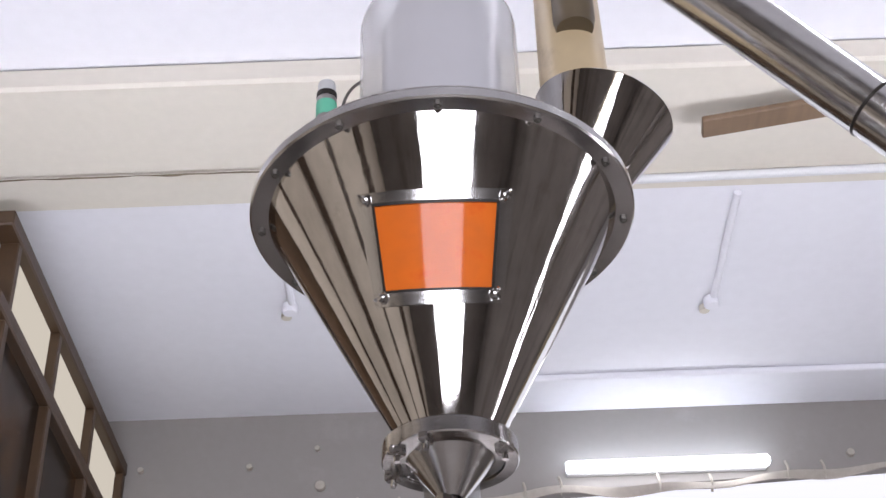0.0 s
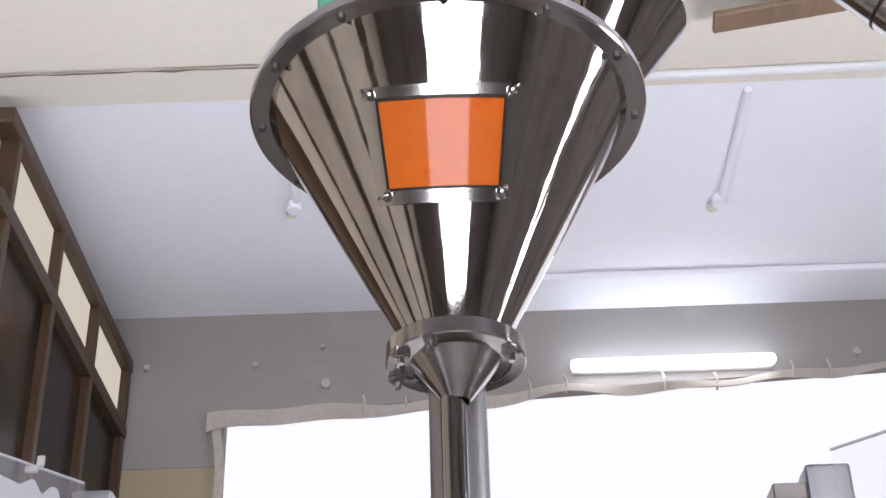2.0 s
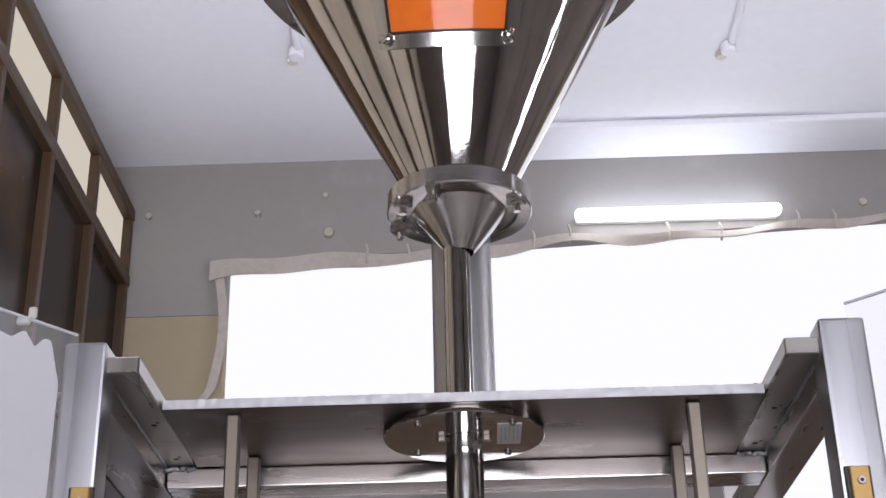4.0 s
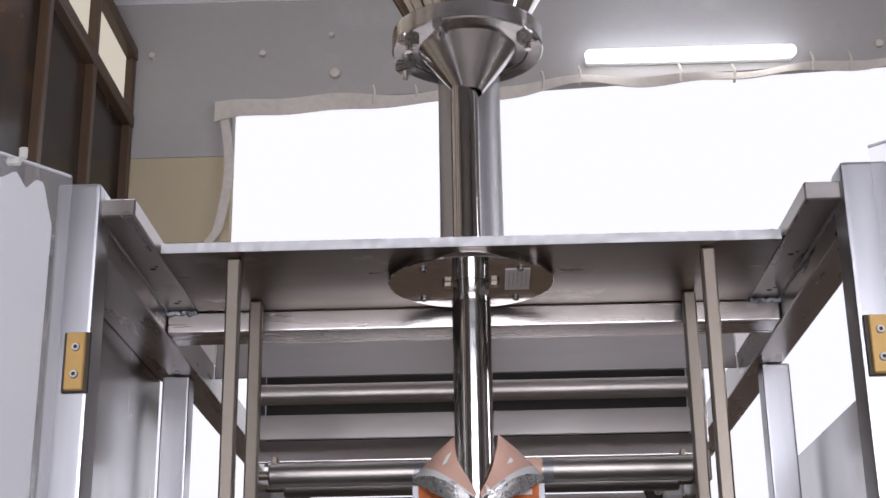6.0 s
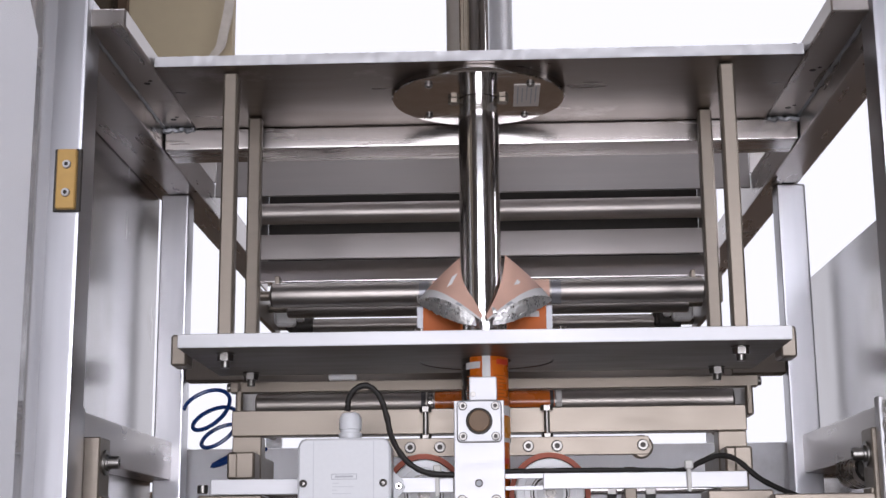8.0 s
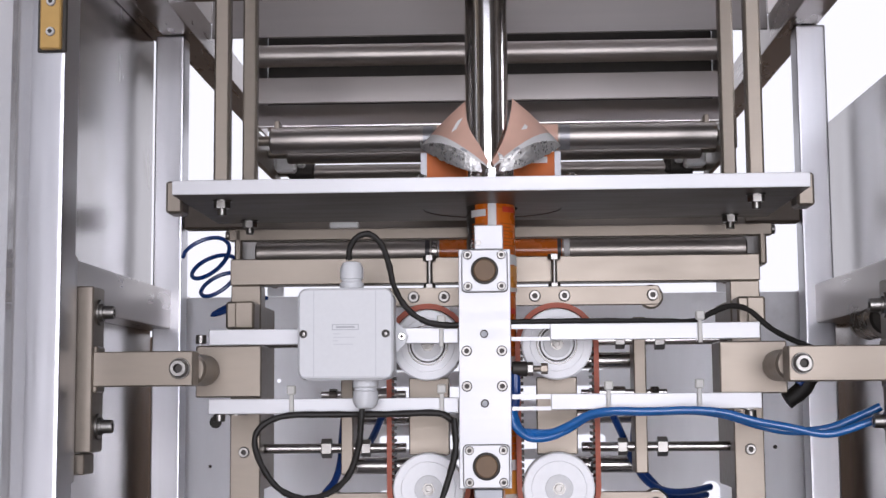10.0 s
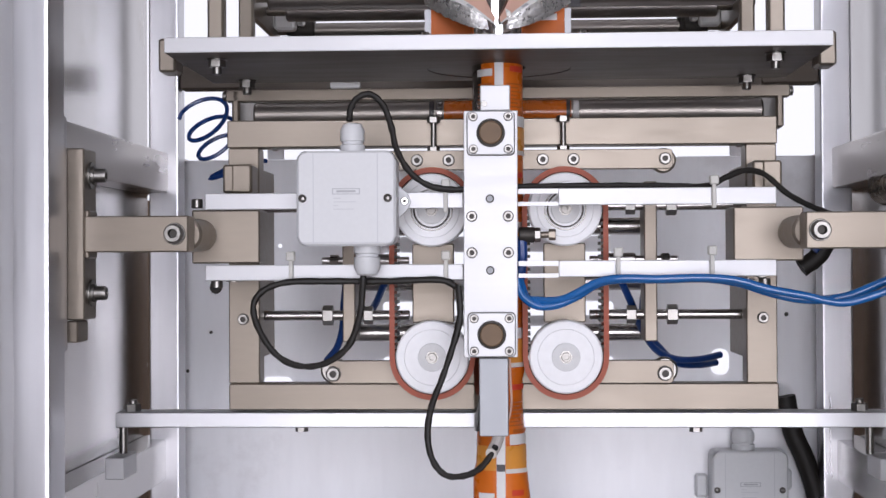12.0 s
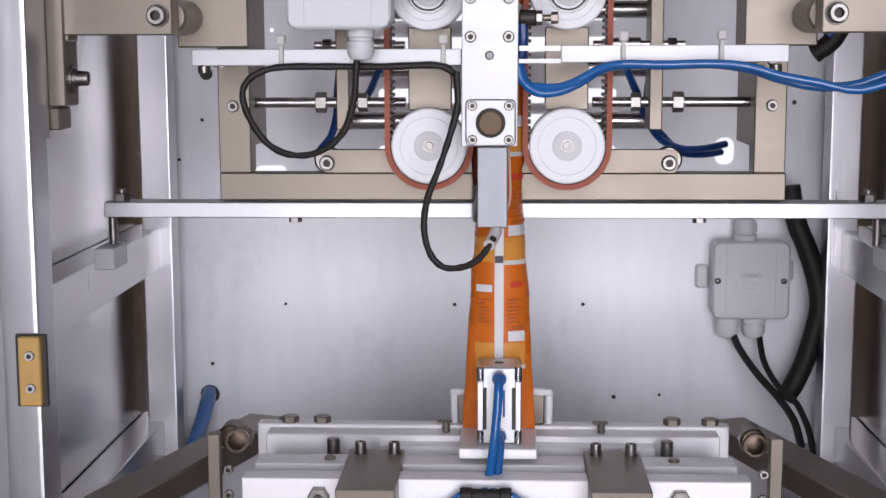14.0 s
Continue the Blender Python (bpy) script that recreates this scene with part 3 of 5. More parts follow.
    # clamp ring and lower cone
    ring = part("clamp_ring", turned([(0.068, 1.9610), (0.0835, 1.9610), (0.0850, 1.9630), (0.0850, 1.9820), (0.0835, 1.9840), (0.068, 1.9840), (0.068, 1.9610)], seg=96), frame_steel, h, "two-part steel clamp ring")
    part("inner_flange", turned([(0.050, 1.9635), (0.0665, 1.9635), (0.0665, 1.9810), (0.050, 1.9810)], seg=72), chrome, h)
    part("neck", turned([(0.050, 1.979), (0.0660, 1.9845), (0.0645, 1.996), (0.056, 1.996)], seg=72), mirror_steel, h)
    for ang in (-112, -30, 160, 212):
        a = radians(ang)
        x, y = 0.076 * math.cos(a), 0.076 * math.sin(a)
        part("clamp_lug", moved(box(-0.011, 0.011, -0.006, 0.006, 1.9530, 1.9650, 0.002), pose(x, y, 0, 0, 0, ang)), steel, ring)
        part("clamp_screw", rod((x, y, 1.9440), (x, y, 1.9550), 0.0042, 14), chrome, ring, "small clamp screw")
    part("lower_cone", turned([(0.0155, 1.912), (0.054, 1.9620), (0.057, 1.9650), (0.05, 1.9650), (0.0155, 1.92)], seg=72), frame_steel, h, "small brushed steel cone")
    # parts on the lid
    d = thing("motor_cover", "clear domed cover over a white drive housing", "cover", at=(0.003, 0.03, 2.351))
    prof = [(0.121, 2.3515), (0.121, 2.715)] + [(0.076 + 0.045 * math.cos(radians(a)), 2.715 + 0.055 * math.sin(radians(a))) for a in range(10, 91, 10)] + [(0, 2.771)]
    part("dome", turned(prof, Matrix.Translation((0.003, 0.03, 0)), 64), milky, d, "clear plastic dome")
    part("drive_housing", turned([(0, 2.352), (0.090, 2.352), (0.090, 2.715), (0.078, 2.74), (0, 2.745)], Matrix.Translation((0.006, 0.03, 0)), 48), cover_white, d, "white drive housing")
    c = thing("feed_chute", "mirror-polished steel feed funnel on the hopper lid", "funnel", at=(0.2, 0.06, 2.351))
    m = Matrix.Translation((0.185, 0.04, 2.353)) @ pose(0, 0, 0, 0, 17, 0)
    part("funnel", moved(turned([(0.030, 0.012), (0.101, 0.205), (0.103, 0.205), (0.105, 0.202), (0.033, 0.0), (0.030, 0.0)], seg=72), m), mirror_steel, c)
    part("funnel_foot", turned([(0.0, 2.3515), (0.045, 2.3515), (0.045, 2.357), (0.0, 2.357)], Matrix.Translation((0.188, 0.04, 0)), 32), steel, c)
    s = thing("level_sensor", "small steel level sensor with a green label and clear cap", "sensor", at=(-0.165, 0.0, 2.351))
    at = Matrix.Translation((-0.165, 0.0, 0))
    part("sensor_body", turned([(0, 2.3515), (0.0150, 2.3515), (0.0150, 2.566), (0.0140, 2.568), (0, 2.568)], at, 28), steel, s)
    part("green_label", turned([(0.0152, 2.530), (0.0154, 2.532), (0.0154, 2.556), (0.0152, 2.558)], at, 28), green, s)
    part("black_ring", turned([(0, 2.568), (0.0152, 2.568), (0.0152, 2.577), (0, 2.577)], at, 28), dark, s)
    part("cap", turned([(0, 2.5775), (0.0135, 2.5775), (0.0135, 2.594), (0.012, 2.598), (0, 2.599)], at, 28), plastic_grey, s, "clear cap")
    part("cable", hose([(-0.146, 0.02, 2.353), (-0.147, 0.02, 2.52), (-0.142, 0.02, 2.575), (-0.130, 0.025, 2.610), (-0.112, 0.03, 2.632)], 0.0024, 8), cable_grey, s)


set_offset(0.002, 0, -0.041)
hopper()
set_offset(0, 0, 0)


def filling_tube():
    tube = thing("filling_tube", "polished stainless filling tube through both plates", "tube", at=(0, 0, 1.40))
    part("upper_tube", turned([(0.0155, 1.655), (0.0155, 1.874), (0.0135, 1.876), (0.0135, 1.655)], Matrix.Translation((-0.003, 0, 0)), 48), chrome, tube)
    part("forming_tube", turned([(0.0205, 1.05), (0.0205, 1.630), (0.0195, 1.632), (0.0195, 1.647), (0.0185, 1.647), (0.0185, 1.05)], seg=64), chrome, tube)
    fl2 = part("tube_flange", turned([(0.0205, 1.6475), (0.0872, 1.6475), (0.0882, 1.6485), (0.0882, 1.6545), (0.0205, 1.6545)], seg=96), mirror_steel, tube, "round polished mounting flange")
    for k in range(4):
        a = radians(20 + 90 * k)
        a += radians(27)
        x, y = 0.071 * math.cos(a), 0.071 * math.sin(a)
        part("flange_screw", moved(cap_screw(0.0036, 0.003), pose(x, y, 1.6475, 180)), zinc, fl2)
    for s in (-1, 1):
        part("clamp_nut", moved(hexagon(0.006, 0.005), pose(s * 0.0245, -0.004, 1.6425)), nickel, fl2)
    part("paper_sticker", box(0.036, 0.062, -0.046, 0.022, 1.6467, 1.6474), label_white, fl2, "white sticker with small print")
    for j in range(5):
        part("print_bar", box(0.0395 + 0.0045 * j, 0.0405 + 0.0045 * j, -0.04 + 0.004 * (j % 2), 0.012 - 0.006 * (j % 3), 1.6462, 1.6467), print_grey, fl2)
    col = thing("support_column", "grey painted steel support column behind the tube", "column", at=(0.004, 0.10, 1.66))
    part("column_body", rod((0.002, 0.10, 1.665), (0.002, 0.10, 2.304), 0.0365, 48), alu, col)


filling_tube()


# ---- machine frame ----
def machine_frame():
    f = thing("machine_frame", "welded stainless steel packing machine frame of square tube", "machine frame", at=(0, 0.1, 0))
    for s, x0, x1, top in ((-1, -0.3845, -0.3435, 1.687), (1, 0.3455, 0.3900, 1.690)):
        p = part("front_post", box(x0, x1, -0.21, -0.168, 0, top, 0.004, 2), steel_v, f)
        # hinge blocks
        for z in (1.513, 0.961):
            hx = x0 + (0.019 if z > 1.2 else 0.0245) if s < 0 else x0 + 0.004
            hb = part("hinge", joined(box(hx + 0.003, hx + 0.020, -0.219, -0.2105, z - 0.027, z + 0.026, 0.001)), brass, p, "ochre hinge block with two screws")
            # dark strip behind the hinge block, in place of its shadow
            part("hinge_shade", box(hx - 0.0005, hx + 0.0235, -0.2135, -0.2102, z - 0.0285, z + 0.0275, 0.0008), dark, p)
            for dz in (-0.013, 0.012):
                part("hinge_screw", moved(cap_screw(0.0034, 0.0025), facing(hx + 0.012, -0.219, z + dz)), alu_white, hb)
    for s in (-1, 1):
        xs = sorted((s * 0.3475, s * 0.3865))
        part("rear_post", box(*sorted((s * 0.360, s * 0.394)), 0.30, 0.335, 0, 1.6315, 0.003, 2), steel_v, f)
        part("top_side_rail", box(*xs, -0.1675, 0.92, 1.632, 1.672, 0.003, 2), steel_y, f)
        part("top_bar", box(*sorted((s * 0.3125, s * 0.3465)), -0.20, 0.185, 1.6565, 1.6745, 0.0015), steel_y, f)
        bead = [(s * 0.3470, -0.19 + 0.012 * k + 0.002 * (k % 2), 1.6560 + 0.0008 * (k % 3)) for k in range(32)]
        part("weld_bead", hose(bead, 0.0022, 6, 2, 0.25), alu_dull, f, "bright weld bead")
        part("end_weld", hose([(s * (0.313 + 0.004 * k), 0.1045 + 0.001 * (k % 2), 1.6545 - 0.001 * (k % 3)) for k in range(10)], 0.003, 6, 2, 0.3), alu_dull, f, "bright weld")
        for x, y in ((s * 0.330, -0.045), (s * 0.330, 0.075)):
            # dark discs in place of countersunk recesses; shade put into the colour
            part("countersunk_hole", rod((x, y, 1.6562), (x, y, 1.6580), 0.0035, 12), dark, f)
            part("countersunk_hole", rod((x + 0.005, y - 0.008, 1.6562), (x + 0.005, y - 0.008, 1.6580), 0.0022, 12), dark, f)
        part("middle_side_rail", box(*sorted((s * 0.372, s * 0.4095)), -0.1675, 0.42, 1.283, 1.328, 0.003, 2), steel_y, f)
        part("lower_side_rail", box(*sorted((s * 0.375, s * 0.4095)), -0.1675, 0.345, 0.958, 1.004, 0.003, 2), steel_worn, f, "stained lower side rail")
        part("bottom_side_rail", box(*sorted((s * 0.375, s * 0.4095)), -0.1675, 0.345, 0.745, 0.785, 0.003, 2), steel_worn, f)
    part("rear_beam", box(-0.346, 0.346, 0.105, 0.160, 1.631, 1.6545, 0.002, 2), steel, f)
    # folded cover of bars and sheets behind the rollers
    part("rear_sheet", moved(box(-0.3465, 0.3465, 0, 0.003, -0.030, 0.030, 0.0008), pose(0, 0.400, 1.682, -5)), rear_sheet, f, "dull steel cover sheet")
    part("rear_tube", rod((-0.300, 0.416, 1.6325), (0.300, 0.416, 1.6325), 0.0138, 24), satin_steel, f)
    part("rear_sheet", moved(box(-0.300, 0.300, 0, 0.003, -0.0168, 0.0168, 0.0008), pose(0, 0.400, 1.5848, -4)), rear_sheet, f, "dull steel cover sheet")
    part("rear_ledge", moved(box(-0.300, 0.300, -0.002, 0.002, -0.0165, 0.0165, 0.0008), pose(0, 0.413, 1.5545, -24)), rear_sheet, f, "folded lower lip of the cover")
    part("rear_lip", box(-0.300, 0.300, 0.402, 0.408, 1.5385, 1.5410, 0.0006), steel, f)
    # dark sheet, added as the shade between the bars
    part("shade_backing", box(-0.300, 0.300, 0.550, 0.553, 1.574, 1.76), dark, f, "dark sheet that stands in for the shade inside the cover")
    for s in (-1, 1):
        part("rear_gusset", box(*sorted((s * 0.3470, s * 0.3860)), 0.400, 0.404, 1.6725, 1.712, 0.0008), rear_sheet, f)
        part("cover_cheek", box(*sorted((s * 0.3005, s * 0.3035)), 0.404, 0.553, 1.5545, 1.76, 0.0008), rear_sheet, f)
    # side sheets
    part("panel_flange", box(-0.4100, -0.3870, -0.1670, 0.362, 1.640, 1.6518, 0.001), steel_y, f, "folded top flange of the side sheet")
    part("side_panel", box(-0.413, -0.4105, -0.168, 0.36, 0.35, 1.652), steel_worn, f, "stained steel side sheet")
    part("side_panel", box(0.4105, 0.413, -0.168, 0.505, 0.35, 1.529), steel_worn, f, "stained steel side sheet")
    for s in (-1, 1):
        part("sheet_flange", box(*sorted((s * 0.3795, s * 0.392)), 0.336, 0.375, 0.35, 1.30, 0.001), steel_v, f)
    part("bottom_sheet", box(-0.41, 0.41, -0.168, 0.375, 0.725, 0.745), steel_worn, f)
    back = part("rear_panel", box(-0.3785, 0.3785, 0.38, 0.384, 0.35, 1.325, 0.001), sheet_white, f, "pale matt rear sheet with small holes")
    for x in (-0.262, 0.282):
        part("panel_ear", box(x - 0.010, x + 0.010, 0.3802, 0.3838, 1.3255, 1.358, 0.001), sheet_white, back)
    # dark discs on the sheet stand in for the shade in its holes
    for x, z, r in ((-0.334, 1.174, 0.0075), (-0.247, 0.906, 0.0018), (0.100, 0.907, 0.0022), (-0.049, 0.906, 0.0022), (-0.335, 0.834, 0.0022), (0.137, 0.797, 0.0025), (-0.339, 0.797, 0.0115),
                    (-0.340, 1.121, 0.002), (0.336, 1.140, 0.0025), (-0.368, 1.075, 0.002), (0.19, 0.800, 0.0018)):
        part("panel_hole", rod((x, 0.3795, z), (x, 0.382, z), r, 16), dark, back)
    # no slots are cut; glowing patches on the sheet stand in for daylight
    part("slot_glow", outline(round_rect(-0.279, -0.243, 1.053, 1.068, 0.0074), 0.3785, 0.3797), white_glow, back, "glowing patch in place of daylight through a slot")
    part("slot_glow", outline(round_rect(0.248, 0.269, 1.070, 1.100, 0.009), 0.3785, 0.3797), white_glow, back, "glowing patch in place of daylight through a slot")
    part("hole_glow", rod((-0.257, 0.3795, 1.223), (-0.257, 0.3800, 1.223), 0.0024, 12), white_glow, back, "glowing dot in place of daylight through a small hole")
    for z in (1.085, 1.121, 1.150, 1.208, 1.243):
        part("slot_glow", outline(round_rect(-0.135, 0.135, z - 0.010, z + 0.006, 0.004), 0.3785, 0.3797), white_glow, back, "glowing patch in place of daylight through a slot")
    part("rear_cross_tube", box(-0.3590, 0.3590, 0.302, 0.328, 1.400, 1.428, 0.002), shade_brown, f)
    # dark filler, added to close the bright gap behind the plate
    part("dark_gap_filler", box(-0.255, 0.275, 0.180, 0.200, 1.378, 1.404, 0.002), shade_brown, f)


machine_frame()


def doors():
    for s, name in ((-1, "left"), (1, "right")):
        d = thing("guard_door", "open clear acrylic guard door hinged on the front post", "door", "guard doors", at=(s * 0.392, -0.212, 0.9))
        a = Vector((s * 0.372, -0.214, 0))
        way = Vector((s * 0.62, -0.78, 0)).normalized() if s < 0 else Vector((s * 0.75, -0.66, 0)).normalized()
        zt = 1.6925 if s < 0 else 1.702
        part("acrylic_sheet", sheet(lambda u, v: a + way * (0.30 * u) + Vector((0, 0, 0.30 + (zt - 0.30) * v)), 1, 1, 0.004), clear, d)
        part("polished_edge", hose([a + Vector((0, 0, zt)), a + way * 0.15 + Vector((0, 0, zt)), a + way * 0.30 + Vector((0, 0, zt))], 0.0016, 6, 2), plastic_edge, d, "bright cut edge")
        if s < 0:
            n = Vector((-way.y, way.x, 0)) * -0.004
            def torn(w):
                rows = ((0.014, 1.640), (0.018, 1.652), (0.026, 1.679), (0.034, 1.680), (0.044, 1.668), (0.056, 1.682), (0.070, 1.671), (0.12, 1.678), (0.30, 1.675))
                for (wa, pa), (wb, pb) in zip(rows, rows[1:]):
                    if w <= wb:
                        return pa + (pb - pa) * max(0, w - wa) / (wb - wa)
                return rows[-1][1]
            part("protective_film", sheet(lambda u, v: a + n + way * (0.014 + 0.004 * (1 - v) + 0.280 * u ** 1.6) + Vector((0, 0, 0.32 + (torn(0.014 + 0.280 * u ** 1.6) - 0.32) * v)), 60, 6, 0.0012), banner, d, "white protective film, torn at the top")
            part("yellow_tab", joined(box(a.x + way.x * 0.052 - 0.004, a.x + way.x * 0.052 + 0.004, a.y + way.y * 0.052 - 0.002, a.y + way.y * 0.052 + 0.002, zt + 0.001, zt + 0.013, 0.0015), box(a.x + way.x * 0.058 - 0.009, a.x + way.x * 0.058 + 0.004, a.y + way.y * 0.058 - 0.003, a.y + way.y * 0.058 + 0.003, zt - 0.007, zt + 0.0008, 0.0015)), tie, d, "small yellowed clip on the edge")


doors()


# ---- plates, rods and rollers ----
def plates():
    up = thing("upper_mounting_plate", "thick aluminium mounting plate with sawn front edge", "plate", at=(0, 0.02, 1.655))
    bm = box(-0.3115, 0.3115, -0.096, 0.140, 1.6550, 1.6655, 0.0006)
    # shade below the plate is in the body colour; the sawn edge stays bright
    part("plate_body", bm, plate_shade_bronze, up)
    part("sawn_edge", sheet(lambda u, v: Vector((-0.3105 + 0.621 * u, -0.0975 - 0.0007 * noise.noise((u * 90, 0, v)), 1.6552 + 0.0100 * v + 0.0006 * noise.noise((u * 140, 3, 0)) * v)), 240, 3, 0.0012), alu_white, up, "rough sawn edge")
    for x, y in ((-0.24, -0.072), (0.24, -0.072), (-0.24, 0.073), (0.24, 0.073)):
        part("top_screw", moved(cap_screw(0.006, 0.004), pose(x, y, 1.6655)), zinc, up)
        part("top_screw", moved(cap_screw(0.003, 0.005), pose(x * 1.27, y - 0.01, 1.6655)), zinc, up)
    for k, (x, y) in enumerate(((-0.24, -0.072), (0.24, -0.072), (-0.24, 0.073), (0.24, 0.073))):
        r = thing("spacer_rod", "square nickel-plated spacer rod between two plates", "rod", "spacer rods", at=(x, y, 1.393))
        part("rod_body", box(x - 0.0072, x + 0.0072, y - 0.0072, y + 0.0072, 1.3935, 1.6548, 0.002, 1), nickel, r)
        part("nut", joined(moved(hexagon(0.0075, 0.007), pose(x, y, 1.3725)), rod((x, y, 1.366), (x, y, 1.374), 0.0042, 12)), zinc, r, "nut and bolt end below the plate")
        part("washer", turned([(0.0, 1.3785), (0.0088, 1.3785), (0.0088, 1.3797), (0, 1.3797)], Matrix.Translation((x, y, 0)), 20), zinc, r)
    low = thing("lower_mounting_plate", "aluminium lower plate with a round hole for the film", "plate", at=(0, 0, 1.38))
    # plate with a round hole
    bm = bmesh.new()
    n = 48
    hole = [(0.004 + 0.066 * math.cos(2 * math.pi * k / n), 0.012 + 0.066 * math.sin(2 * math.pi * k / n)) for k in range(n)]
    x0, x1, y0, y1 = -0.277, 0.280, -0.108, 0.095

    def out(px, py):
        dx, dy = px - 0.004, py - 0.012
        k = min((x1 - 0.004) / dx if dx > 1e-6 else (x0 - 0.004) / dx if dx < -1e-6 else 9e9, (y1 - 0.012) / dy if dy > 1e-6 else (y0 - 0.012) / dy if dy < -1e-6 else 9e9)
        return 0.004 + dx * k, 0.012 + dy * k
    rim = [out(*p) for p in hole]
    corners = [(x1, y1), (x0, y1), (x0, y0), (x1, y0)]
    rim = [min(corners, key=lambda c: (c[0] - r[0]) ** 2 + (c[1] - r[1]) ** 2) if min((c[0] - r[0]) ** 2 + (c[1] - r[1]) ** 2 for c in corners) < 0.010 ** 2 else r for r in rim]
    for z, flip in ((1.3800, True), (1.3930, False)):
        a = [bm.verts.new((x, y, z)) for x, y in hole]
        b = [bm.verts.new((x, y, z)) for x, y in rim]
        for k in range(n):
            j = (k + 1) % n
            bm.faces.new((a[j], a[k], b[k], b[j]) if flip else (a[k], a[j], b[j], b[k]))
        if flip:
            la, lb = a, b
    for k in range(n):
        j = (k + 1) % n
        bm.faces.new((la[k], la[j], a[j], a[k]))
        bm.faces.new((lb[j], lb[k], b[k], b[j]))
    bmesh.ops.recalc_face_normals(bm, faces=bm.faces[:])
    # underside's shade is in the body colour; only the front edge stays bright
    part("plate_body", bm, shade_brown, low)
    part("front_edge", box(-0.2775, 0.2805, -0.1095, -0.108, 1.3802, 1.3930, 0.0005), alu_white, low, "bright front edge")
    for s in (-1, 1):
        part("mounting_lug", box(*sorted((s * 0.2815, s * 0.297)), -0.05, -0.02, 1.372, 1.402, 0.002), nickel, low)
    for x in (-0.058, 0.075):
        part("screw", moved(turned([(0, 0), (0.005, 0), (0.0045, 0.003), (0, 0.0045)], seg=16), pose(x, -0.10, 1.393)), chrome, low)
    # rollers behind
    rk = thing("roller_rack", "rack of polished guide rollers with end brackets", "rollers", at=(0, 0.3, 1.42))
    for s, e in ((-1, -0.262), (1, 0.266)):
        part("end_bracket", box(e - 0.003, e + 0.003, 0.185, 0.40, 1.466, 1.503, 0.002), nickel, rk, "tan end bracket")
        part("bracket_arm", box(e - 0.003, e + 0.003, 0.385, 0.404, 1.5035, 1.5440, 0.001), nickel, rk)
        part("white_bearing", joined(box(*sorted((s * 0.232, s * 0.257)), 0.335, 0.355, 1.472, 1.492, 0.003), box(*sorted((s * 0.222, s * 0.2315)), 0.338, 0.352, 1.478, 1.4885, 0.002)), plastic_white, rk, "white plastic bearing block")
    for y, z, r, xa, xb in ((0.20, 1.484, 0.0140, -0.240, 0.250), (0.30, 1.487, 0.0120, -0.236, 0.246), (0.38, 1.478, 0.0085, -0.216, 0.218)):
        ro = part("roller", rod((xa, y, z), (xb, y, z), r, 32), satin_steel, rk, "polished roller")
        part("axle", rod((-0.2585, y, z), (0.2625, y, z), 0.0055, 12), nickel, ro)
    for x in (-0.228, 0.232):
        part("bearing_block", joined(rod((x - 0.014, 0.38, 1.478), (x + 0.014, 0.38, 1.478), 0.013, 16), box(x - 0.02, x + 0.004, 0.37, 0.39, 1.47, 1.495, 0.003)), dark, rk, "dark bearing block")
    fm = thing("film_web", "orange printed film running over the guide rollers", "film", at=(0.009, 0.2, 1.40))
    part("web_on_roller", turned([(0.0146, -0.056), (0.0146, 0.076)], Matrix.Translation((0.0, 0.2, 1.484)) @ Matrix.Rotation(radians(90), 4, "Y"), 28), pink, fm, "pale back of the film")
    for x in (-0.0665, 0.0825):
        part("web_margin", turned([(0.0146, -0.0055), (0.0146, 0.0055)], Matrix.Translation((x + 0.001, 0.2, 1.484)) @ Matrix.Rotation(radians(90), 4, "Y"), 28), film_silver, fm, "silver film margin")
    # roller below the lower plate
    lr = thing("lower_guide_roller", "guide roller with film below a tan cross bar", "roller", at=(0, 0.16, 1.345))
    part("cross_bar", box(-0.272, 0.292, 0.128, 0.142, 1.3655, 1.3775, 0.001), nickel, lr)
    part("roller_body", rod((-0.250, 0.172, 1.3565), (0.272, 0.172, 1.3565), 0.0125, 32), satin_steel, lr)
    part("film_on_roller", turned([(0.0130, -0.065), (0.0130, 0.065)], Matrix.Translation((0.012, 0.172, 1.3565)) @ Matrix.Rotation(radians(90), 4, "Y"), 28), orange, lr, "orange film")
    for x in (-0.058, 0.082):
        part("collar", rod((x - 0.004, 0.172, 1.3565), (x + 0.004, 0.172, 1.3565), 0.0133, 28), film_white if x > 0 else steel, lr)
        part("mark", rod((x - 0.011, 0.172, 1.3565), (x - 0.0045, 0.172, 1.3565), 0.0131, 28), film_grey, lr)
    for x in (-0.262, 0.282):
        part("end_plate", box(x - 0.004, x + 0.004, 0.128, 0.30, 1.335, 1.378, 0.002), nickel, lr)
        part("end_bolt", rod((x - 0.014 if x < 0 else x + 0.004, 0.135, 1.372), (x - 0.004 if x < 0 else x + 0.014, 0.135, 1.372), 0.005, 12), zinc, lr)
        part("end_arm", box(x - 0.004, x + 0.004, 0.30, 0.3795, 1.335, 1.355, 0.002), nickel, lr)
    part("white_clip", box(-0.165, -0.135, 0.118, 0.127, 1.377, 1.383, 0.001), plastic_white, lr)


plates()


# ---- forming collar and film ----
def lerp(a, b, t):
    return Vector(a) * (1 - t) + Vector(b) * t


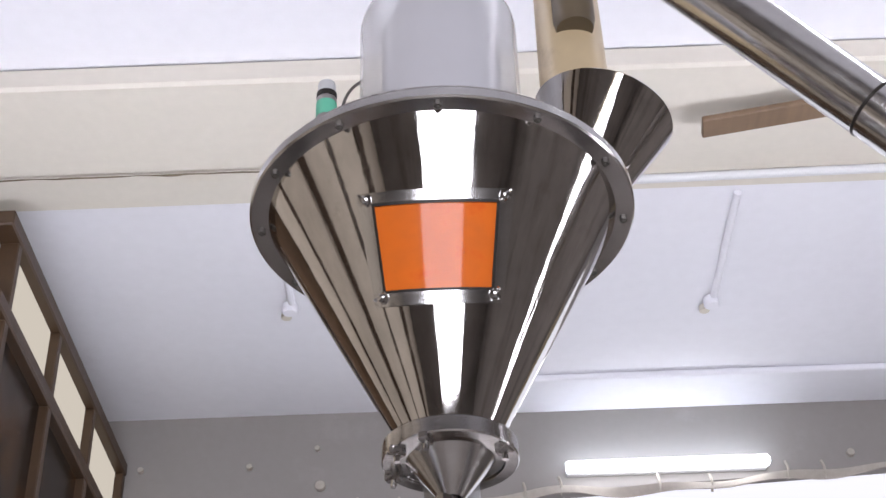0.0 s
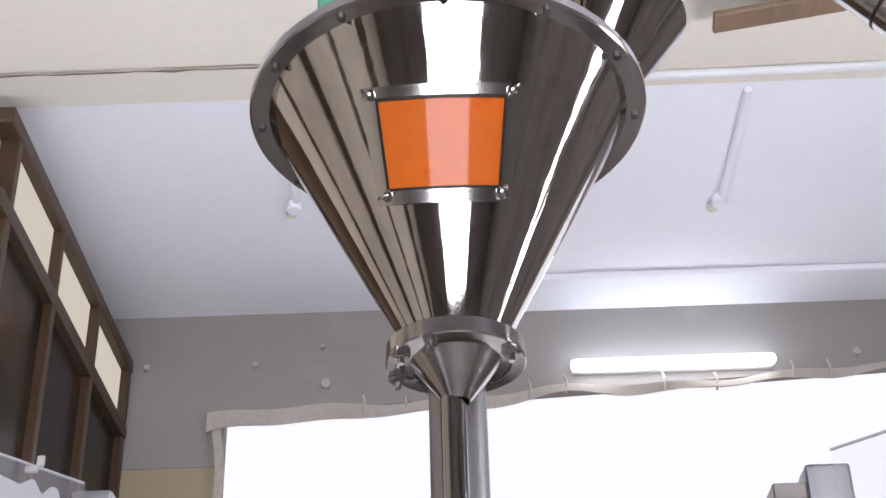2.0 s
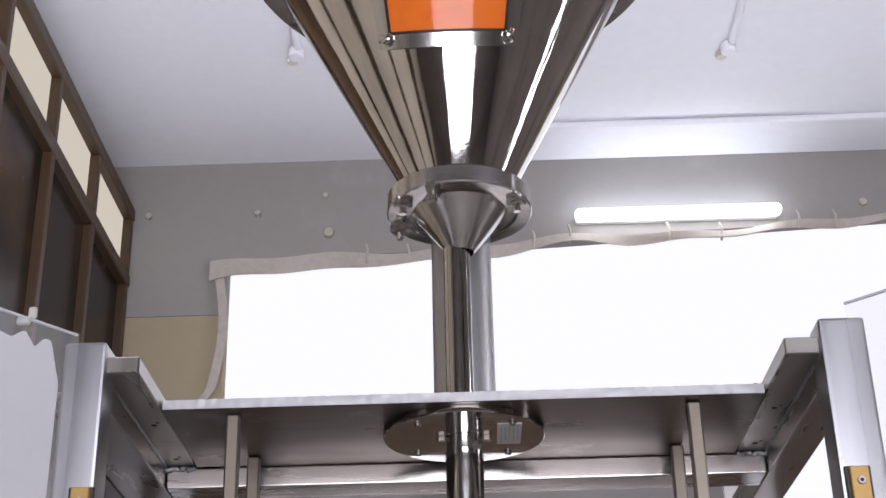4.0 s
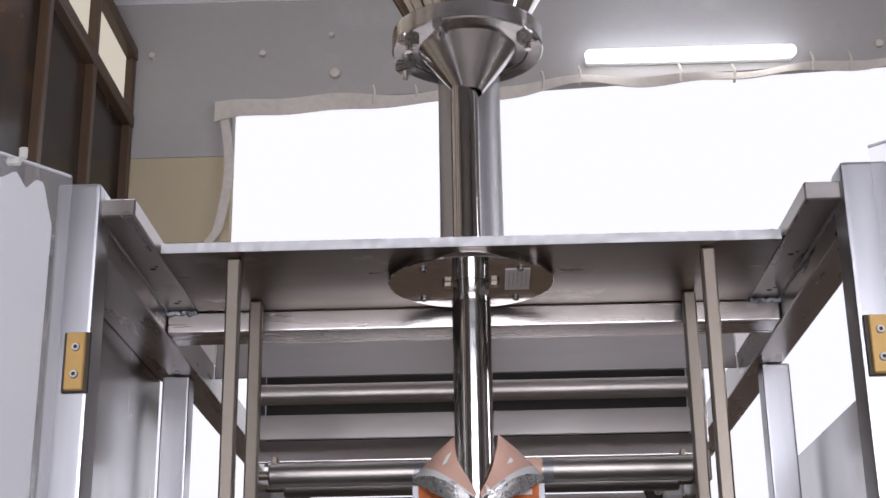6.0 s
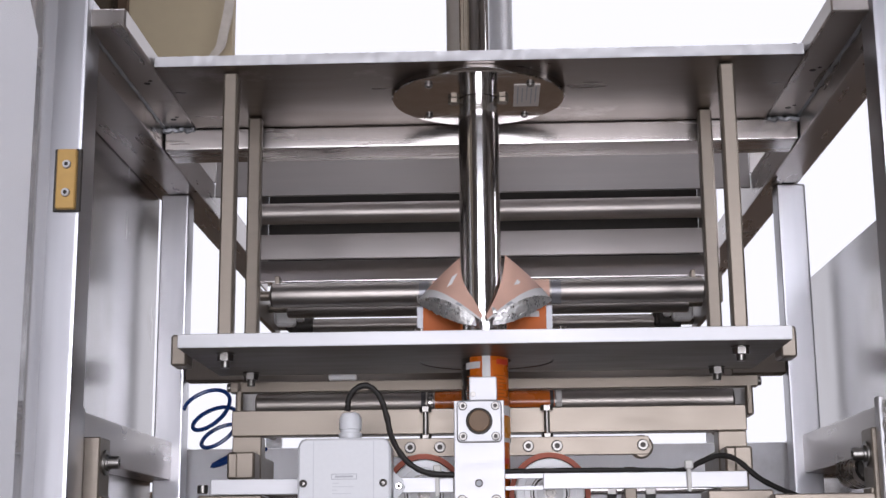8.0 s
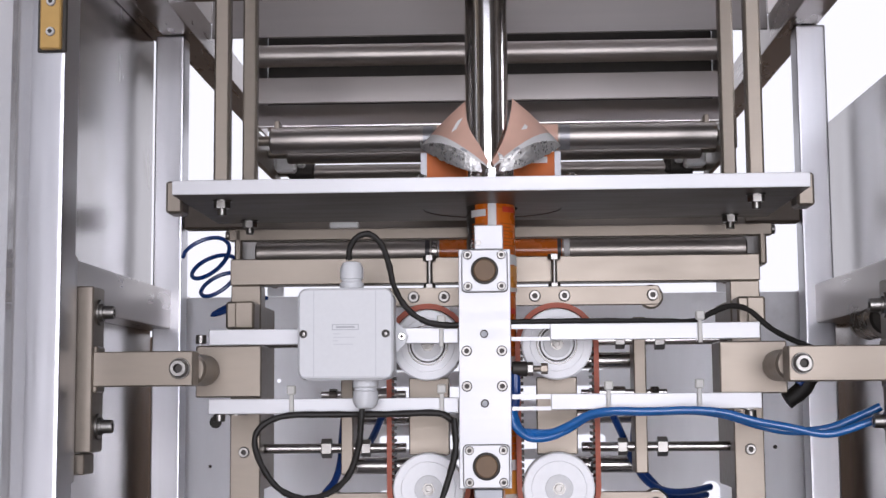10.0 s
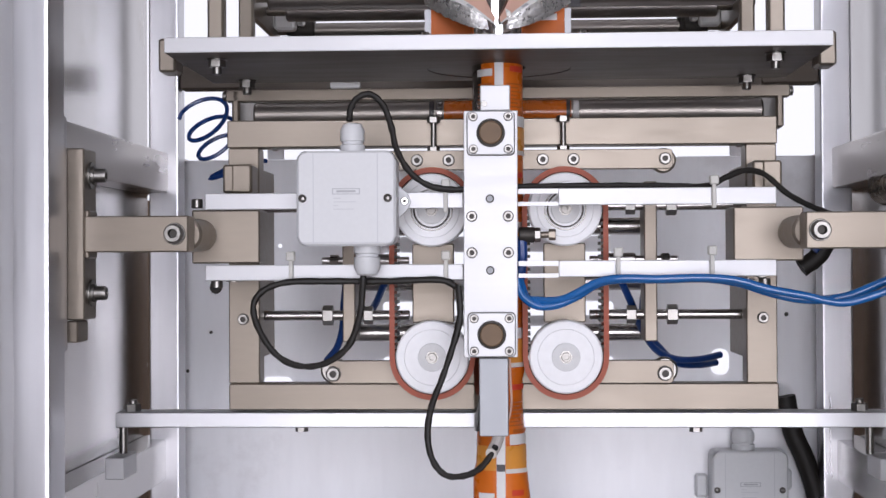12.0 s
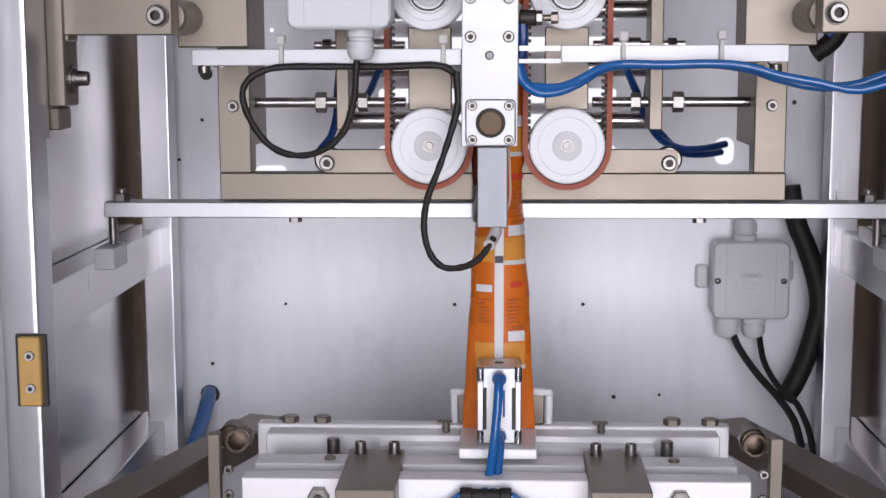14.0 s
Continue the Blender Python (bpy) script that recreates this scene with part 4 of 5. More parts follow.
def forming_film():
    c = thing("forming_collar", "film folding over a forming collar round the tube", "forming collar", at=(0.003, 0, 1.393))
    for s in (-1, 1):
        cx = 0.003

        def edge1(v):
            a, b = Vector((s * 0.0215, 0.004, 1.486)), Vector((0.0005 * s, -0.026, 1.4190))
            m = Vector((s * 0.0195, -0.016, 1.450))
            return a * (1 - v) ** 2 + m * 2 * v * (1 - v) + b * v * v

        def edge2(v):
            a, b = Vector((s * 0.0680, 0.030, 1.4455)), Vector((0.0005 * s, -0.0275, 1.4130))
            m = Vector((s * 0.046, -0.042, 1.4455))
            return a * (1 - v) ** 2 + m * 2 * v * (1 - v) + b * v * v

        def edge3(v):
            a, b = Vector((s * 0.0680, 0.031, 1.4435)), Vector((s * 0.003, -0.0270, 1.4110))
            m = Vector((s * 0.026, -0.046, 1.4040))
            return a * (1 - v) ** 2 + m * 2 * v * (1 - v) + b * v * v

        def wing(u, v):
            p = lerp(edge1(v), edge2(v), u) + Vector((0, 0, 0.002 * math.sin(math.pi * u) * (1 - v)))
            return p + Vector((cx, 0, 0))
        part("film_shoulder", sheet(lambda u, v: wing(0.78 * u, 0.97 * v), 14, 24, 0.0004), pink, c, "pale film over the shoulder")
        part("film_margin", sheet(lambda u, v: wing(0.78 + 0.22 * u, 0.97 * v), 4, 24, 0.0004), film_white, c, "white film margin")
        part("foil_lip", sheet(lambda u, v: lerp(edge2(0.90 * v), edge3(0.90 * v), u) + Vector((cx, 0.0012 * noise.noise((u * 14, v * 30, s)), 0.0012 * noise.noise((u * 9, v * 16, s)))), 12, 40, 0.0003), foil, c, "crumpled silver inside of the film")
        part("registration_mark", sheet(lambda u, v: wing(0.84 + 0.12 * u, 0.66 + 0.07 * v) + Vector((0, -0.0010, 0.0004)), 3, 3, 0.0004), print_grey, c, "grey printed mark")
        part("film_panel", box(*sorted((cx + s * 0.019, cx + s * 0.062)), 0.028, 0.0286, 1.3952, 1.440), orange_shaded, c, "orange printed film panel")
        part("panel_margin", box(*sorted((cx + s * 0.0622, cx + s * 0.068)), 0.027, 0.0286, 1.3935, 1.438), film_silver, c, "silver film margin")
        part("collar_half", sheet(lambda u, v: Vector((cx + s * 0.024 * math.sin(u * 2.6), 0.002 - 0.024 * math.cos(u * 2.6), 1.3935 + 0.022 * v)), 16, 2, 0.001), chrome, c)
    part("print_patch", sheet(lambda u, v: Vector((0.003 + 0.033 + 0.003 * u - 0.006 * v, -0.0090 + 0.002 * u - 0.004 * v, 1.4585 - 0.002 * u - 0.010 * v)), 2, 2, 0.0004), film_white, c, "small pale printed patch")
    part("print_patch", sheet(lambda u, v: Vector((0.003 - 0.037 + 0.005 * u + 0.006 * v, -0.0085 - 0.001 * u + 0.0 * v, 1.4515 + 0.003 * u + 0.011 * v)), 2, 2, 0.0004), film_white, c, "small pale printed patch")
    part("collar_base", turned([(0.0246, 1.3808), (0.0652, 1.3808), (0.0652, 1.3950), (0.0246, 1.3950), (0.0246, 1.3808)], Matrix.Translation((0.004, 0.012, 0)), 48), shade_brown, c, "collar base ring in the dark underside colour")
    part("print_patch", box(0.040, 0.058, 0.0268, 0.0278, 1.427, 1.433), film_white, c)
    fs = thing("film_tube", "orange printed film tube with a white seam and small print", "film", at=(0.005, 0, 0.9))

    def ring(z):
        k = min(1, max(0, (1.07 - z) / 0.205))
        half = 0.0216 * (1 - k) + 0.0325 * k
        if 1.02 < z < 1.10:
            half *= 0.94
        return 0.0040, half, 0.0222 * (1 - k) ** 0.7 + 0.0025

    def film(u, v, z0=0.861, z1=1.392, off=0.0, a0=0, a1=360):
        z = z0 + (z1 - z0) * v
        x, half, deep = ring(z)
        a = radians(a0 + (a1 - a0) * u)
        w = 1 + 0.05 * noise.noise((math.cos(a) * 2, z * 30, math.sin(a))) * min(1, max(0, (1.2 - z) * 6))
        return Vector((x + (half * w + off) * math.cos(a), (deep * w + off) * math.sin(a), z))
    part("film_wall", sheet(lambda u, v: film(u, v), 64, 90, 0.0005), orange, fs)

    def patch(z0, z1, xa, xb, off, nu=8, nv=4):
        def fn(u, v):
            z = z0 + (z1 - z0) * v
            x, half, deep = ring(z)
            c = max(-0.99, min(0.99, (xa + (xb - xa) * u - x) / (half + off)))
            a = -math.acos(c)
            return Vector((x + (half + off) * math.cos(a), (deep * 1.03 + off) * math.sin(a), z))
        return sheet(fn, nu, nv, 0.0004)
    o = 0.0011
    part("seam", patch(0.87, 1.390, 0.0000, 0.0080, o, 4, 80), film_white, fs, "white back seam")
    for z in (0.927, 1.022, 1.117, 1.212, 1.307):
        part("amber_band", patch(z - 0.006, z + 0.016, -0.0170, -0.0005, o, 8, 6), amber, fs, "amber printed band")
        part("amber_band", patch(z - 0.006, z + 0.016, 0.0085, 0.0270, o, 8, 6), amber, fs, "amber printed band")
        part("pale_line", patch(z - 0.0085, z - 0.0045, 0.0085, 0.0275, o + 0.0003, 8, 2), label_white, fs, "pale printed line")
        part("seam_mark", patch(z - 0.0065, z - 0.0002, 0.0003, 0.0077, o + 0.0004, 4, 2), film_grey, fs, "dark printed mark")
        part("white_panel", patch(z + 0.017, z + 0.0265, 0.0120, 0.0265, o, 6, 3), film_white, fs, "white printed panel")
        part("panel_print", patch(z + 0.028, z + 0.031, 0.015, 0.026, o, 6, 2), print_brown, fs)
        part("red_patch", patch(z + 0.066, z + 0.071, 0.0140, 0.0245, o, 6, 2), print_red, fs, "red printed patch")
        part("white_patch", patch(z + 0.062, z + 0.0685, -0.0160, -0.0020, o, 6, 2), film_white, fs, "white printed patch")
        for k in range(7):
            part("print_bar", patch(z + 0.034 + 0.0034 * k, z + 0.0351 + 0.0034 * k, -0.0150, -0.0035 - 0.0022 * (k % 3), o, 6, 1), print_brown, fs)
            part("print_bar", patch(z + 0.034 + 0.0034 * k, z + 0.0351 + 0.0034 * k, 0.0110, 0.0240 - 0.003 * (k % 2), o, 6, 1), print_brown, fs)


forming_film()


# ---- belt puller ----
def puller():
    f = thing("puller_frame", "rectangular frame of nickel-plated bars", "frame", at=(0.007, 0.03, 1.093))
    part("top_beam", box(-0.246, 0.262, 0.02, 0.045, 1.3175, 1.343, 0.001), nickel, f)
    part("bottom_beam", box(-0.245, 0.262, 0.02, 0.045, 1.0735, 1.0980, 0.001), nickel, f)
    for s, xa, xb in ((-1, -0.245, -0.216), (1, 0.233, 0.261)):
        part("side_bar", box(xa, xb, 0.02, 0.045, 1.0983, 1.3172, 0.001), nickel, f)
        x = (xa + xb) / 2
        part("side_screw", moved(cap_screw(0.0048, 0.003), facing(x + 0.001 * s, 0.02, 1.158)), zinc, f)
        part("spacer_nut", joined(box(xa + 0.001, xb - 0.001, -0.012, 0.0195, 1.274, 1.300, 0.002)), nickel, f, "hexagonal spacer")
        part("spacer_face", box(xa + 0.010, xb - 0.002, -0.0135, -0.0121, 1.2745, 1.2995, 0.0012), nickel, f)
        part("side_screw", moved(cap_screw(0.0058, 0.004), facing(x, 0.02, 1.20)), zinc, f)
    for x in (-0.053, 0.066):
        part("adjusting_bolt", joined(rod((x - 0.0, 0.012, 1.300), (x, 0.012, 1.340), 0.0027, 12), moved(hexagon(0.006, 0.0055), pose(x, 0.012, 1.3385)), moved(hexagon(0.0058, 0.006), pose(x, 0.012, 1.3105))), zinc, f, "small adjusting bolt")
    part("clamp_strip", outline(round_rect(-0.095, 0.165, 1.2945, 1.3125, 0.003), 0.006, 0.016, 0.0006), nickel, f, "rounded clamp strip")
    for x in (-0.068, -0.039, 0.047, 0.075, 0.158):
        part("strip_screw", moved(cap_screw(0.0050, 0.003), facing(x, 0.006, 1.3035)), zinc, f)
    part("strip_boss", rod((0.157, 0.0085, 1.3020), (0.157, 0.018, 1.3020), 0.0115, 20), nickel, f)
    part("lower_strip", outline(round_rect(-0.150, 0.165, 1.0990, 1.120, 0.004), 0.008, 0.018, 0.0006), nickel, f, "rounded clamp strip")
    for x in (-0.146, 0.157):
        part("strip_screw", moved(cap_screw(0.0062, 0.004), facing(x, 0.008, 1.1080)), zinc, f)
        part("strip_boss", rod((x, 0.0085, 1.1110), (x, 0.018, 1.1110), 0.012, 20), zinc, f)
    # adjusting spindles
    for s in (-1, 1):
        c = 0.0065
        for z, ya in ((1.263, 0.06), (1.160, 0.055)):
            sp = part("threaded_spindle", rod((c + s * 0.085, ya, z), (c + s * 0.238, ya, z), 0.0048, 14), steel, f, "threaded adjusting spindle")
            part("lock_nut", moved(hexagon(0.0095, 0.010), Matrix.Translation((c + s * 0.158, ya, z)) @ Matrix.Rotation(radians(90 * s), 4, "Y")), zinc, sp)
            part("lock_nut", moved(hexagon(0.0085, 0.009), Matrix.Translation((c + s * 0.120, ya, z)) @ Matrix.Rotation(radians(90 * s), 4, "Y")), zinc, sp)
        part("spindle_plate", box(*sorted((c + s * 0.136, c + s * 0.148)), 0.045, 0.085, 1.135, 1.285, 0.001), nickel, f)
        part("tie_rod", joined(rod((c + s * 0.085, 0.05, 1.212), (c + s * 0.168, 0.05, 1.212), 0.0035, 12), rod((c + s * 0.100, 0.05, 1.212), (c + s * 0.128, 0.05, 1.212), 0.0062, 16), rod((c + s * 0.152, 0.05, 1.212), (c + s * 0.160, 0.05, 1.212), 0.0065, 6)), steel, f, "small chrome cylinder rod")
        for z in (1.245, 1.14, 1.19):
            part("guide_shaft", rod((c + s * 0.055, 0.12, z), (c + s * 0.145, 0.12, z), 0.0085, 20), steel, f, "bright guide shaft")
    for xa, xb in ((-0.245, -0.22), (0.235, 0.258)):
        part("spindle_stand", box(xa, xb, 0.0455, 0.13, 1.12, 1.30, 0.001), nickel, f)
    # belts on pulleys
    for s, x in ((-1, -0.0535), (1, 0.0660)):
        b = thing("pull_belt", "red silicone pull belt round two white pulleys", "belt", "pull belts", at=(x, 0, 1.10))
        zu, zl, r0, r1 = 1.257, 1.1250, 0.0338, 0.0385
        bm = bmesh.new()
        rows = []
        n = 32
        prof = [(math.cos(radians(180 * k / n)), math.sin(radians(180 * k / n)), zu) for k in range(n + 1)] + [(math.cos(radians(180 + 180 * k / n)), math.sin(radians(180 + 180 * k / n)), zl) for k in range(n + 1)]
        for cx, cz, zc in prof:
            rows.append([bm.verts.new((x + r * cx, y, zc + r * cz)) for r, y in ((r1, -0.020), (r1, 0.014), (r0, 0.014), (r0, -0.020))])
        for a, c in zip(rows, rows[1:] + rows[:1]):
            for k in range(4):
                bm.faces.new((a[k], a[(k + 1) % 4], c[(k + 1) % 4], c[k]))
        bmesh.ops.recalc_face_normals(bm, faces=bm.faces[:])
        part("belt_band", bm, rubber_red, b)
        for side in (-1, 1):
            for k in range(23):
                z = zl + 0.003 + k * 0.0058
                xx = x + side * (r0 - 0.0013)
                part("belt_tooth", box(xx - 0.0015, xx + 0.0011, -0.0195, 0.0135, z - 0.0014, z + 0.0014), dark, b)
        part("carrier", box(x - 0.019, x + 0.019, 0.0, 0.012, zl + 0.030, zu - 0.030, 0.001), nickel, b, "tan carrier block")
        for z in (zu, zl):
            pu = part("pulley", turned([(0, 0.001), (0.012, 0.001), (0.0125, 0.0), (0.0245, 0.0), (0.0250, -0.0006), (0.0254, 0.0), (0.0315, 0.0), (0.0328, -0.0014), (0.0328, -0.033), (0, -0.033)], facing(x, -0.0225, z), 56), pulley_white, b, "white turned pulley")
            part("hub_disc", turned([(0, 0.0018), (0.0125, 0.0018), (0.0128, 0.0008), (0, 0.0008)], facing(x, -0.0225, z), 36), pulley_hub, pu)
            part("hub_screw", moved(joined(cap_screw(0.0042, 0.004), turned([(0, 0), (0.0062, 0), (0.0062, 0.001), (0, 0.001)], seg=6)), facing(x, -0.0243, z)), zinc, pu)
            if z == zu:
                part("bearing_ring", turned([(0.0150, 0.0004), (0.0153, 0.0012), (0.0163, 0.0012), (0.0166, 0.0004)], facing(x, -0.0225, z), 36), dark, pu)
                part("bearing_ring", turned([(0.0176, 0.0004), (0.0179, 0.0010), (0.0187, 0.0010), (0.0190, 0.0004)], facing(x, -0.0225, z), 36), zinc, pu)


set_offset(-0.0035, 0, -0.0075)
puller()


def support_bar():
    # long aluminium bar under the frame
    sb = thing("cross_support_bar", "long aluminium support bar bolted across the frame", "bar", at=(0, 0.03, 1.08))
    part("bar_body", box(-0.3510, 0.3670, 0.018, 0.048, 1.0795, 1.0935, 0.0008), alu, sb)
    part("end_block", box(-0.3560, -0.3380, 0.0, 0.045, 1.0338, 1.0535, 0.0008), alu_white, sb)
    part("end_block", box(0.3480, 0.3660, 0.0, 0.045, 1.0338, 1.0535, 0.0008), alu_white, sb)
    for s in (-1, 1):
        part("post_bolt", rod((s * 0.3480, 0.035, 1.0530), (s * 0.3480, 0.035, 1.0797), 0.004, 12), zinc, sb)
        part("bar_nut", joined(moved(hexagon(0.0075, 0.007), pose(s * 0.338, 0.032, 1.0935)), rod((s * 0.338, 0.032, 1.0935), (s * 0.338, 0.032, 1.1045), 0.004, 12)), zinc, sb)
        part("under_nut", moved(hexagon(0.006, 0.005), pose(-0.178 if s < 0 else 0.188, 0.03, 1.0745)), zinc, sb)


set_offset(-0.004, 0, -0.0295)
support_bar()
set_offset(-0.0035, 0, -0.0075)


# ---- vertical seal unit ----
def seal_unit():
    u = thing("seal_bar_unit", "white aluminium vertical seal unit with two guide rods", "seal unit", at=(0, -0.08, 1.05))
    pl = part("face_plate", outline([(-0.0235, 1.129), (0.0225, 1.129), (0.0235, 1.339), (-0.0225, 1.339)], -0.0850, -0.0745, 0.0006), alu_white, u)
    part("top_tab", box(-0.0085, 0.0172, -0.079, -0.069, 1.3395, 1.3615, 0.0008), alu_white, u)
    part("tab_hole", rod((-0.005, -0.0796, 1.3455), (-0.005, -0.0785, 1.3455), 0.0026, 14), zinc, u)
    part("heater_bar", box(-0.0105, 0.0145, -0.086, -0.060, 1.0620, 1.1285, 0.0008), alu_dull, u, "dull aluminium heater bar")
    for z in (1.3195, 1.1485):
        fl = part("rod_flange", outline(round_rect(-0.0195, 0.0205, z - 0.0185, z + 0.0185, 0.004), -0.0905, -0.0853, 0.0006), alu_white, u, "square flange")
        # thin dark plate edging the flange, as its contact shadow
        part("flange_shade", outline(round_rect(-0.0201, 0.0211, z - 0.0191, z + 0.0191, 0.0044), -0.0856, -0.0852), dark, fl)
        part("guide_rod", turned([(0, 0.005), (0.0088, 0.005), (0.0098, 0.004), (0.0098, -0.02), (0, -0.02)], facing(0.0005, -0.0905, z), 32), wood, fl, "dark worn guide rod end")
        part("rod_seal", turned([(0.0098, 0.0003), (0.0102, 0.0020), (0.0120, 0.0016), (0.0122, 0.0003)], facing(0.0005, -0.0905, z), 32), dark, fl)
        for dx in (-1, 1):
            for dz in (-1, 1):
                part("flange_screw", moved(cap_screw(0.0035, 0.0024), facing(0.0005 + dx * 0.0148, -0.0905, z + dz * 0.0138)), zinc, fl)
    for x, z in ((-0.016, 1.249), (0.015, 1.249), (-0.016, 1.218), (0.015, 1.218)):
        part("plate_screw", moved(cap_screw(0.0042, 0.0028), facing(x, -0.085, z)), zinc, pl)
    for z in (1.264, 1.203):
        part("plain_hole", turned([(0.0026, 0.0002), (0.0032, 0.0007), (0.0037, 0.0002)], facing(-0.0005, -0.085, z), 24), zinc, pl)
        part("hole_floor", turned([(0, 0.0002), (0.0027, 0.0002), (0.0027, 0.0), (0, 0.0)], facing(-0.0005, -0.085, z), 20), print_grey, pl)
    part("guide_bush", rod((0.0, -0.0743, 1.3195), (0.0, 0.0195, 1.3195), 0.008, 20), steel, u)
    part("guide_bush", rod((0.0, -0.0743, 1.1485), (0.0, -0.046, 1.1485), 0.008, 20), steel, u)
    # flat cross bars
    for z0, z1, zs in ((1.257, 1.2715, 1.266), (1.1955, 1.2095, 1.2045)):
        b = thing("cross_bar", "flat white aluminium cross bar with a slot", "bar", "seal cross bars", at=(0, -0.075, z0))
        part("bar_left", box(-0.2470, -0.0236, -0.0745, -0.0670, z0 - 0.0005, z1 - 0.001, 0.0006), alu_white, b)
        part("bar_right", joined(box(0.0580, 0.2430, -0.0745, -0.0670, z0 + 0.0015, z1 + 0.0015, 0.0006), box(0.0236, 0.0579, -0.0745, -0.0670, z1 - 0.003, z1 + 0.0012), box(0.0236, 0.0579, -0.0745, -0.0670, z0 + 0.001, z0 + 0.0045)), alu_white, b)
        for x in (-0.2375, 0.2330):
            part("bar_bolt", joined(rod((x, -0.071, z0 - 0.007), (x, -0.071, z0 + 0.0), 0.0052, 16), turned([(0, z0 - 0.0015), (0.007, z0 - 0.0015), (0.007, z0 - 0.0006), (0, z0 - 0.0006)], Matrix.Translation((x + 0.015 * (1 if x < 0 else -1), -0.071, 0)), 20)) if z0 < 1.22 else
                 joined(rod((x - 0.02, -0.058, 1.2585), (x - 0.02, -0.058, 1.2665), 0.0050, 16)), zinc, b)
    for s in (-1, 1):
        g = thing("pivot_arm", "nickel-plated pivot arm with a bolted bracket", "bracket", "pivot arms", at=(s * 0.34, -0.14, 1.163))
        c = 0.0035
        part("pivot_block", box(*sorted((c + s * 0.2045, c + s * 0.2640)), -0.0660, -0.020, 1.2100, 1.2565, 0.0012), nickel, g, "tan pivot block")
        part("block_spacer", rod((c + s * 0.235, -0.0205, 1.235), (c + s * 0.235, 0.0195, 1.235), 0.010, 20), nickel, g)
        xo = s * 0.3515 + c * 0
        arm_x = sorted((s * 0.3330 + c, s * 0.2480 + c))
        part("arm_bar", box(*arm_x, -0.152, -0.128, 1.2195, 1.2490, 0.0010), nickel, g, "tan arm")
        part("arm_flange", box(*sorted((s * 0.3480 + c * 0.3, s * 0.3331 + c)), -0.152, -0.118, 1.1645, 1.3045, 0.0012), nickel, g)
        for z in (1.2508, 1.2176):
            part("corner_fillet", box(*sorted((s * 0.3331 + c, s * 0.3290 + c)), -0.1515, -0.1285, z - 0.003, z + 0.003, 0.0012), nickel, g)
        part("arm_pivot", rod((c + s * 0.2560, -0.1275, 1.2343), (c + s * 0.2560, -0.0665, 1.2343), 0.0140, 28), nickel, g, "round pivot pin")
        part("arm_washer", turned([(0, 0), (0.0085, 0), (0.0090, 0.001), (0.0085, 0.0016), (0, 0.0016)], facing(c + s * 0.2590, -0.152, 1.2343), 28), zinc, g)
        part("arm_screw", moved(cap_screw(0.0072, 0.007), facing(c + s * 0.2590, -0.1536, 1.2343)), zinc, g)
        for z in (1.283, 1.186):
            m = Matrix.Translation((s * 0.3330 + c, -0.134, z)) @ Matrix.Rotation(radians(-90 * s), 4, "Y")
            part("flange_washer", moved(turned([(0, 0), (0.011, 0), (0.011, 0.0018), (0, 0.0018)], seg=28), m), zinc, g)
            part("flange_screw", moved(joined(turned([(0, 0.0018), (0.0075, 0.0018), (0.0075, 0.004), (0, 0.004)], seg=24), cap_screw(0.0058, 0.013)), m), zinc, g)
        part("post_strip", box(*sorted((s * 0.3432, s * 0.3490)) if s < 0 else (0.3405, 0.3452), -0.166, -0.1535, 1.140, 1.330, 0.001), alu, g, "welded mounting strip")
        xw = s * 0.3455
        part("strip_weld", hose([(xw, -0.1665 - 0.0006 * (k % 2), 1.142 + 0.008 * k) for k in range(24)], 0.0026, 6, 2, 0.3), chrome, g, "bright weld bead")
        part("strip_foot", box(*sorted((s * 0.3470, s * 0.3360)), -0.15, -0.12, 1.146, 1.1635, 0.001), nickel, g)


seal_unit()


def gland(bm_list, x, y, z, up, r=0.010):
    s = 1 if up else -1
    prof = [(0, 0), (r * 1.08, 0), (r * 1.08, 0.006), (r * 0.92, 0.007), (r * 0.92, 0.009), (r * 1.05, 0.010), (r * 1.05, 0.019), (r * 0.8, 0.024), (r * 0.5, 0.025), (0, 0.025)]
    return turned(prof, Matrix.Translation((x, y, z)) @ Matrix.Diagonal((1, 1, s, 1)), 12)


